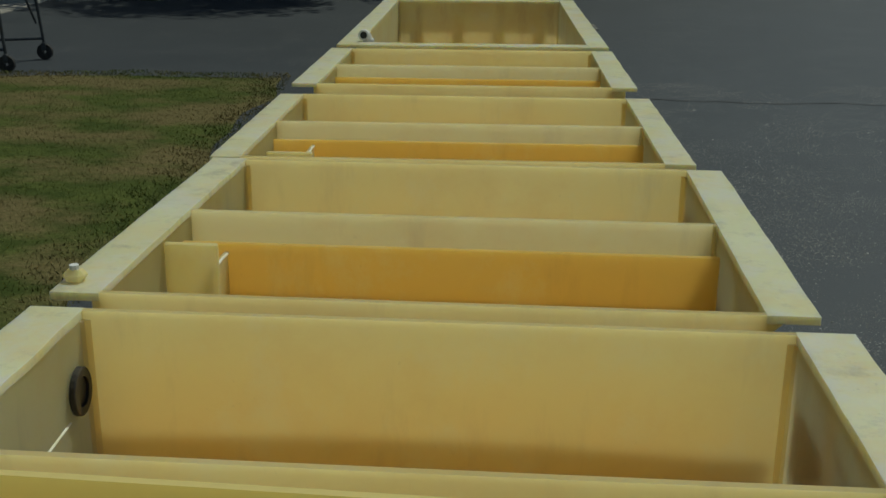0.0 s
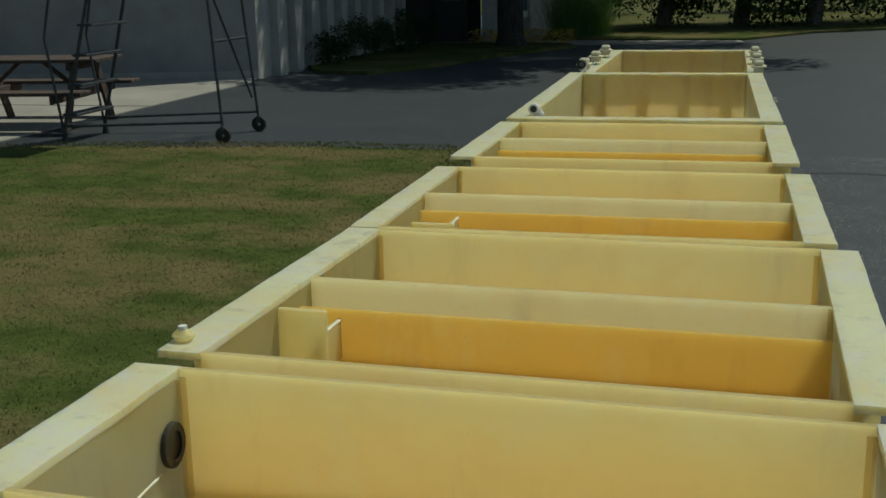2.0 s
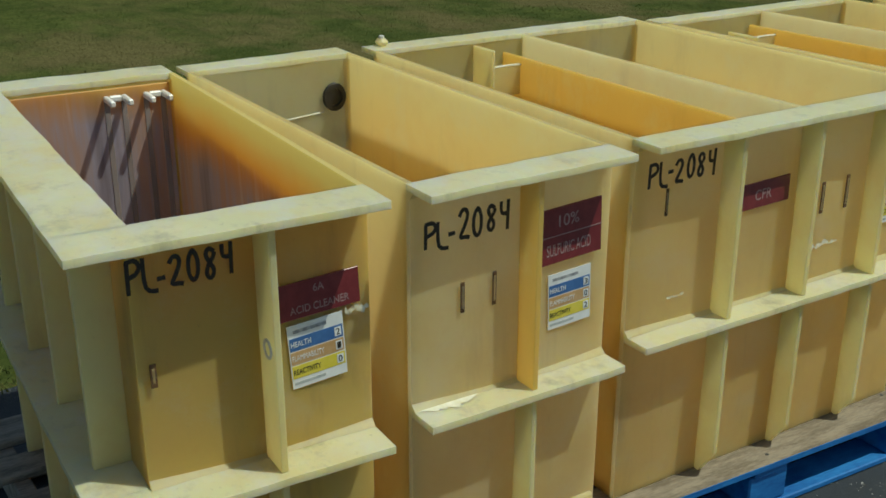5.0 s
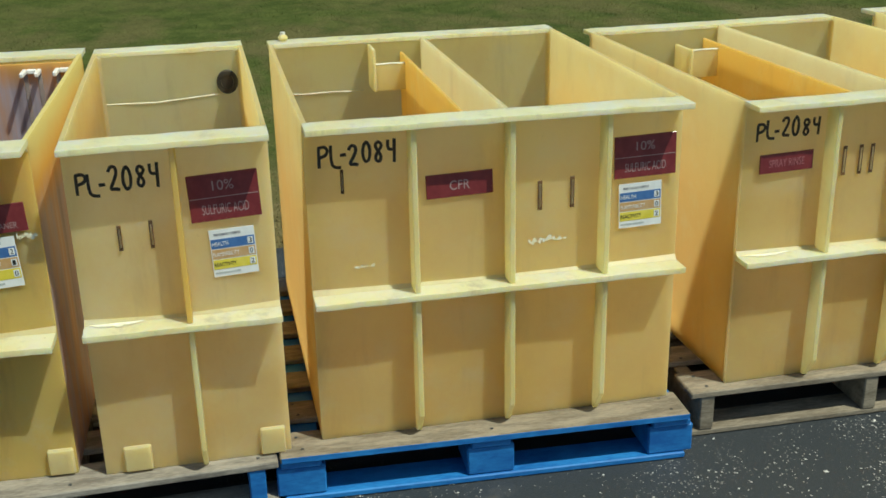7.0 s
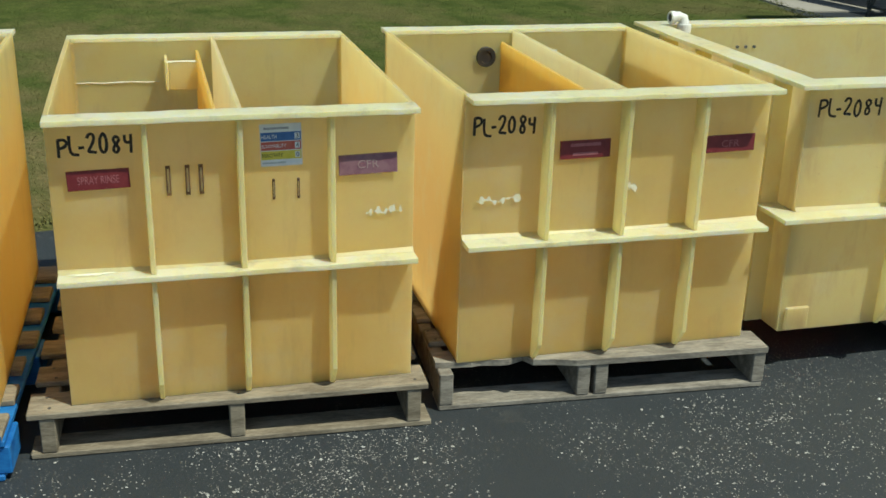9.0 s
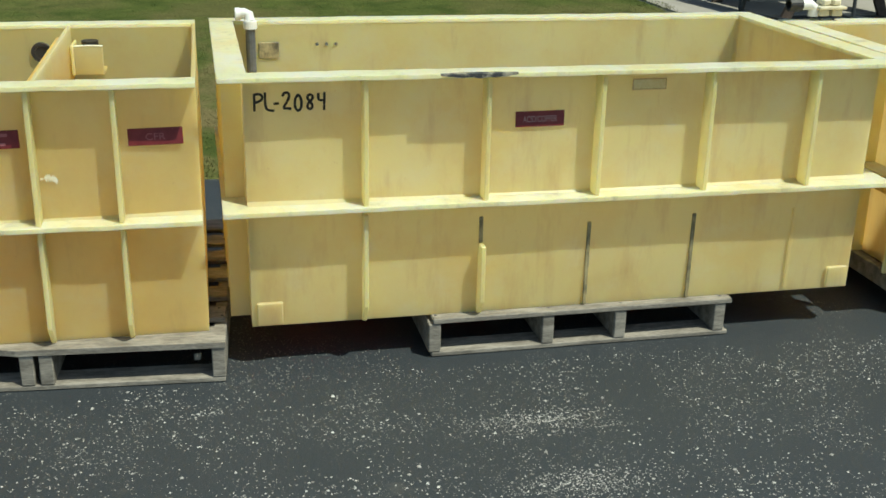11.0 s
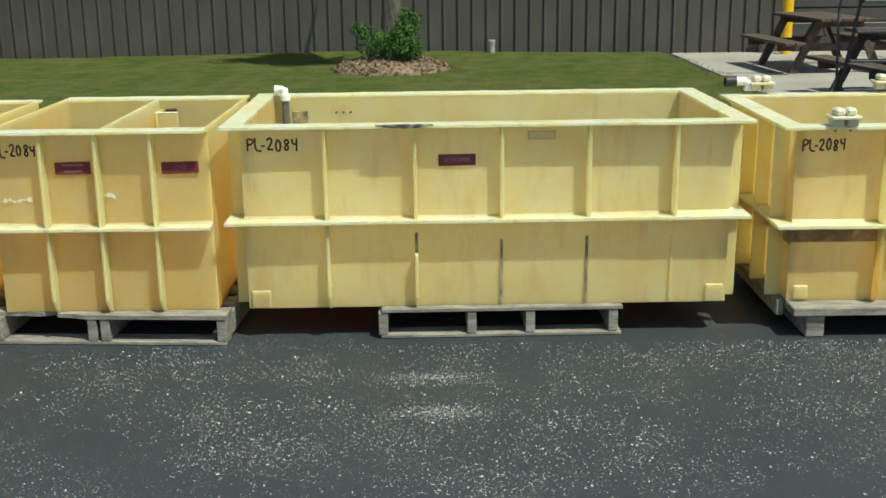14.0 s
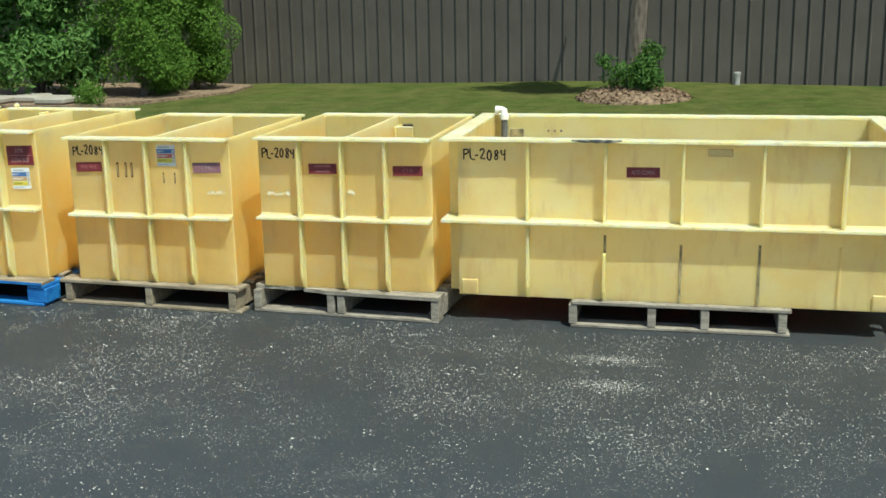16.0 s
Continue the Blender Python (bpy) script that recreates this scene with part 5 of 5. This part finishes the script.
for k in range(5):
    a = k * 1.26 + 0.4
    part("limb", tube([(-10.8, 5.35, 2.6 + 0.2 * k), (-10.8 + math.cos(a) * 0.5, 5.35 + math.sin(a) * 0.5, 3.5 + 0.2 * k), (-10.8 + math.cos(a) * 0.9, 5.35 + math.sin(a) * 0.9, 4.3 + 0.2 * k)], [0.06, 0.045, 0.02], 8), BARK, tree)
crown("crown", tree, clump_cloud(-10.5, 5.3, 3.4, 5.2, lambda s: 0.95 * (1 - abs(s - 0.4)), 26, 5, (0.28, 0.45)), 7000, 0.10, LEAF, 7)
low = clump_cloud(-10.55, 5.32, 0.28, 0.62, lambda s: 0.36 - 0.1 * s, 15, 8, (0.14, 0.22)) + [((-10.5, 4.82, 0.62), 0.10), ((-10.5, 4.94, 0.58), 0.13), ((-10.5, 5.62, 0.72), 0.14), ((-10.5, 5.5, 0.78), 0.13)]
crown("undergrowth", tree, low, 3400, 0.075, LEAF, 9, 0.2)
bm = bmesh.new()
bmesh.ops.create_uvsphere(bm, u_segments=40, v_segments=12, radius=1.0)
for v in bm.verts:
    v.co = Vector((v.co.x * 0.85, v.co.y * 0.84, max(v.co.z, -0.1) * 0.21))
    v.co += Vector((0, 0, 0.045 * noise.noise((v.co.x * 5, v.co.y * 5, 1.0))))
    v.co += Vector((-10.65, 5.3, 0.02))
mound = part("mulch_mound", bm, MULCH, None)
tagged(mound, "low mound of brown wood mulch round the tree", "mulch", kind="stuff")
chip_rnd = random.Random(17)
vs, fs = leaves([(Vector((-10.65 + 0.85 * r * math.cos(a), 5.3 + 0.84 * r * math.sin(a), 0.03 + 0.21 * math.sqrt(max(0, 1 - r * r)))), Vector((0, 0, 1))) for r, a in [(math.sqrt(chip_rnd.random()), chip_rnd.uniform(0, 6.28)) for _ in range(1500)]], 0.07, 4)
me = bpy.data.meshes.new("mulch_chips")
me.from_pydata(vs, [], fs)
me.materials.append(leaf_mat("mulch_chip", (0.10, 0.06, 0.035), (0.30, 0.21, 0.14), 0.0, 0.9))
tagged(new("mulch_chips", me), "loose wood chips on the mulch mound", "mulch", kind="stuff")

pipe = thing("cleanout_pipe", (-12.92, 6.78, 0), "short grey capped pipe standing at the wall", "pipe")
part("pipe_body", tube([(-12.92, 6.78, 0.0), (-12.92, 6.78, 0.24)], 0.05, 14), PIPE_PALE, pipe)
part("pipe_cap", ring((-12.92, 6.78, 0.22), (0, 0, 1), 0.058, 0.03, 0.05, 16), PIPE_PALE, pipe)

# arborvitae pair, viburnum and a dwarf shrub at the south end
for cx, cy, h, w, sd in ((-10.40, -2.28, 3.2, 0.70, 31), (-11.55, -1.95, 3.1, 0.60, 32)):
    cedar = thing("arborvitae", (cx, cy, 0), "dense green arborvitae in a mulch bed", "shrub", "arborvitae pair")
    part("trunk", tube([(cx, cy, 0), (cx, cy, 1.6)], [0.06, 0.03], 8), BARK, cedar)
    crown("crown", cedar, clump_cloud(cx, cy, 0.28, h, lambda s: w * (1 - s * 0.75), 80, sd, (0.2, 0.34)), 42000, 0.06, LEAF_CEDAR, sd, 0.75)
vib = thing("viburnum", (-10.2, -4.0, 0), "tall broad-leaved green shrub by the wall", "shrub")
for k in range(5):
    a = k * 1.3
    part("stem", tube([(-10.2, -4.0, 0), (-10.2 + 0.3 * math.cos(a), -4.0 + 0.3 * math.sin(a), 1.0), (-10.2 + 0.6 * math.cos(a), -4.0 + 0.6 * math.sin(a), 2.0)], [0.03, 0.022, 0.01], 7), BARK, vib)
crown("crown", vib, clump_cloud(-10.3, -4.05, 0.45, 3.0, lambda s: 1.0 - 0.2 * s, 75, 41, (0.25, 0.42)), 20000, 0.13, LEAF_VIBURNUM, 42, 0.4)
dwarf = thing("dwarf_shrub", (-9.15, -2.50, 0), "small round evergreen shrub at the bed's edge", "shrub")
part("stem", tube([(-9.15, -2.50, 0), (-9.15, -2.50, 0.25)], 0.02, 6), BARK, dwarf)
crown("crown", dwarf, clump_cloud(-9.15, -2.50, 0.12, 0.32, lambda s: 0.13, 8, 51, (0.12, 0.18)), 2400, 0.035, LEAF_CEDAR, 52, 0.5)
bm = slab([(-12.4, -1.3), (-11.2, -1.15), (-10.3, -1.5), (-9.3, -2.0), (-8.8, -2.7), (-8.7, -5.5), (-12.6, -5.5), (-12.8, -2.2)], 0.0, 0.085)
tagged(part("mulch_bed", bm, MULCH, None), "brown mulch bed under the shrubs", "mulch", kind="structure")
for k, (sx, sy, sw) in enumerate(((-9.1, -3.0, 0.5), (-9.4, -3.6, 0.4), (-9.0, -4.0, 0.45))):
    s = box(sx - 0.25, sx + 0.25, sy - sw / 2, sy + sw / 2, 0.085, 0.19, 0.03)
    tagged(part("bed_stone", s, CONCRETE, None), "flat pale edging stone in the mulch bed", "stone", "bed stones")

# entrance tree and planting
etree = thing("shade_tree", (-4.17, 22.95, 0), "large dark-trunked shade tree near the entrance", "tree")
part("trunk", tube([(-4.17, 22.95, 0), (-4.19, 22.97, 0.3), (-4.22, 23.0, 1.5), (-4.17, 23.05, 3.4)], [0.36, 0.27, 0.25, 0.23], 14), BARK_DARK, etree)
for k in range(6):
    a = k * 1.05
    part("limb", tube([(-4.17, 23.05, 3.2), (-4.17 + 1.5 * math.cos(a), 23.05 + 1.5 * math.sin(a), 4.6), (-4.17 + 3 * math.cos(a), 23.05 + 3 * math.sin(a), 5.6)], [0.15, 0.1, 0.04], 8), BARK_DARK, etree)
crown("crown", etree, clump_cloud(-3.3, 23.6, 4.3, 9.2, lambda s: 6.4 * math.sin(math.pi * (0.2 + 0.7 * s)), 100, 61, (1.0, 1.7)), 65000, 0.30, LEAF_DARK, 62, 0.3)
rnd = random.Random(71)
for k, (gx, gy, gh) in enumerate(((-3.45, 26.0, 1.2), (-2.95, 26.4, 1.1))):
    spots = [(gx + rnd.gauss(0, 0.16), gy + rnd.gauss(0, 0.16), 0.05) for _ in range(700)]
    blades("ornamental_grass", spots, gh, 0.75, BLADES_PALE, "clump of tall pale ornamental grass", "grass", 72 + k)
for k, (gx, gy, gr) in enumerate(((-6.45, 18.5, 0.33), (-6.3, 19.9, 0.40), (-6.2, 21.4, 0.38), (-6.15, 22.8, 0.42))):
    sh = thing("low_shrub", (gx, gy, 0.06), "low dark shrub against the wing", "shrub", "shrubs along the wing")
    part("stem", tube([(gx, gy, 0.05), (gx, gy, 0.3)], 0.02, 6), BARK, sh)
    crown("crown", sh, clump_cloud(gx, gy, 0.25, 0.25 + gr, lambda s: gr, 9, 80 + k, (0.15, 0.28)), 1500, 0.07, LEAF_DARK, 85 + k, 0.4)
rnd = random.Random(91)
flower_spots = [(Vector((rnd.uniform(-5.3, -3.05), 24.1 + rnd.uniform(-0.25, 0.35), 0.05 + 0.28 * rnd.random())), Vector((0, 0, 1))) for _ in range(700)]
vs, fs = leaves(flower_spots, 0.09, 92)
me = bpy.data.meshes.new("flower_bed")
me.from_pydata(vs, [], fs)
me.materials.append(FLOWER)
tagged(new("flower_bed", me), "low yellow flowers along the entrance walk", "flowers", kind="stuff")

# far trees and hedge that close the view to the north and east
rnd = random.Random(101)
far_spots = [(-1.6, 31), (0.4, 31.5), (2.2, 31), (4.3, 32.5), (7.5, 35), (11, 36), (15, 37), (19, 38), (-5, 38), (3, 42), (9, 44), (16, 45), (24, 42), (30, 38), (36, 32)]
for k, (tx, ty) in enumerate(far_spots):
    ft = thing("far_tree", (tx, ty, 0), "dark leafy tree beyond the far lawn", "tree", "far trees")
    part("trunk", tube([(tx, ty, 0), (tx + 0.1, ty, 1.2), (tx, ty + 0.1, 3.0)], [0.22, 0.18, 0.12], 8), BARK, ft)
    crown("crown", ft, clump_cloud(tx, ty, 0.5, 7.0, lambda s: 2.4 * (1 - 0.6 * s), 34, 110 + k, (0.8, 1.3)), 11000, 0.20, LEAF_DARK, 130 + k, 0.3)

# ---- picnic tables ----


def picnic_table(cx, cy, turn, label):
    root = thing("picnic_table", (cx, cy, 0.012), label, "picnic table", "picnic tables")
    m = pose(cx, cy, 0.012, 0, 0, turn) @ Matrix.Diagonal((0.97, 0.97, 0.95, 1))

    def put(name, bm, lab=""):
        bm.transform(m)
        return part(name, bm, TABLE_WOOD, root, lab)

    for i in range(5):
        y = -0.30 + i * 0.15
        put("table_board", box(-0.91, 0.91, y - 0.07, y + 0.07, 0.715, 0.755, 0.005))
    for s in (-1, 1):
        for k in (0, 1):
            y = s * (0.62 + 0.145 * k)
            put("seat_board", box(-0.91, 0.91, y - 0.068, y + 0.068, 0.40, 0.44, 0.005))
    for x in (-0.58, 0.58):
        put("top_bearer", box(x - 0.02, x + 0.02, -0.36, 0.36, 0.625, 0.7145, 0.004))
        put("seat_bearer", box(x - 0.02, x + 0.02, -0.82, 0.82, 0.31, 0.3995, 0.004))
        for s in (-1, 1):
            bm = bmesh.new()
            x0, x1 = (x + 0.021, x + 0.059) if x > 0 else (x - 0.059, x - 0.021)
            line = [(s * 0.20, 0.714), (s * 0.32, 0.714), (s * 0.66, 0.0), (s * 0.54, 0.0)]
            a = [bm.verts.new((x0, y, z)) for y, z in line]
            b = [bm.verts.new((x1, y, z)) for y, z in line]
            bm.faces.new(a)
            bm.faces.new(b[::-1])
            for i in range(4):
                bm.faces.new((a[i], a[(i + 1) % 4], b[(i + 1) % 4], b[i]))
            put("leg", bm)
        put("brace", tube([(x - 0.03 * (1 if x > 0 else -1), 0, 0.36), (x * 0.25, 0, 0.70)], 0.028, 4))
    return root


picnic_table(-7.15, 11.05, 8, "dark brown wooden picnic table beside the rolling ladder")
picnic_table(-10.50, 11.15, 4, "dark brown wooden picnic table on the concrete pad")

# ---- rolling ladder ----
lad = thing("rolling_ladder", (-5.35, 10.2, 0), "dark steel rolling stair ladder on casters", "ladder")
foot = [(-6.05, 9.87), (-6.02, 10.55)]
rear = [(-4.47, 10.05), (-4.46, 10.87)]
topx, topz = -4.90, 3.2
for k in (0, 1):
    fx, fy = foot[k]
    rx, ry = rear[k]
    ty = 10.07 if k == 0 else 10.67
    part("stair_rail", tube([(fx, fy, 0.10), (topx - 0.35, ty, topz)], 0.017, 8), STEEL_DARK, lad)
    part("hand_rail", tube([(fx, fy, 0.05), (fx - 0.12, fy, 1.0), (topx - 0.65, ty, topz + 0.8)], 0.013, 8), STEEL_DARK, lad)
    part("rear_leg", tube([(rx, ry, 0.12), (topx + 0.25, ty, topz)], 0.015, 8), STEEL_DARK, lad)
    part("base_bar", tube([(fx, fy, 0.16), (rx, ry, 0.20)], 0.014, 8), STEEL_DARK, lad)
    part("brace", tube([(-4.52 - 0.1 * k, 10.05, 1.45 - 1.1 * k), (-4.50, 10.82, 0.35 + 1.1 * k)], 0.012, 8), STEEL_DARK, lad) if k == 0 else None
    c = part("caster", ring((rx, ry - 0.02, 0.075), (0, 1, 0), 0.075, 0.02, 0.04, 18), BLACK_RUBBER, lad, "black caster wheel")
    part("caster_fork", box(rx - 0.02, rx + 0.02, ry - 0.03, ry + 0.03, 0.085, 0.16, 0.004), STEEL_DARK, c)
    part("foot_pad", tube([(fx, fy, 0.0), (fx, fy, 0.10)], [0.035, 0.022], 10), BLACK_RUBBER, lad)
for i in range(11):
    s = (i + 0.6) / 11
    xx = -6.035 + s * (topx - 0.35 + 6.035)
    zz = 0.10 + s * (topz - 0.10)
    ya, yb = 9.87 + s * 0.20, 10.55 + s * 0.12
    part("tread", box(xx - 0.07, xx + 0.09, ya, yb, zz - 0.012, zz + 0.012, 0.003), STEEL_DARK, lad)
part("platform", box(topx - 0.35, topx + 0.28, 10.07, 10.67, topz - 0.02, topz + 0.02, 0.004), STEEL_DARK, lad)
part("cross_bar", tube([(-4.52, 10.05, 0.95), (-4.52, 10.83, 0.95)], 0.014, 8), STEEL_DARK, lad)
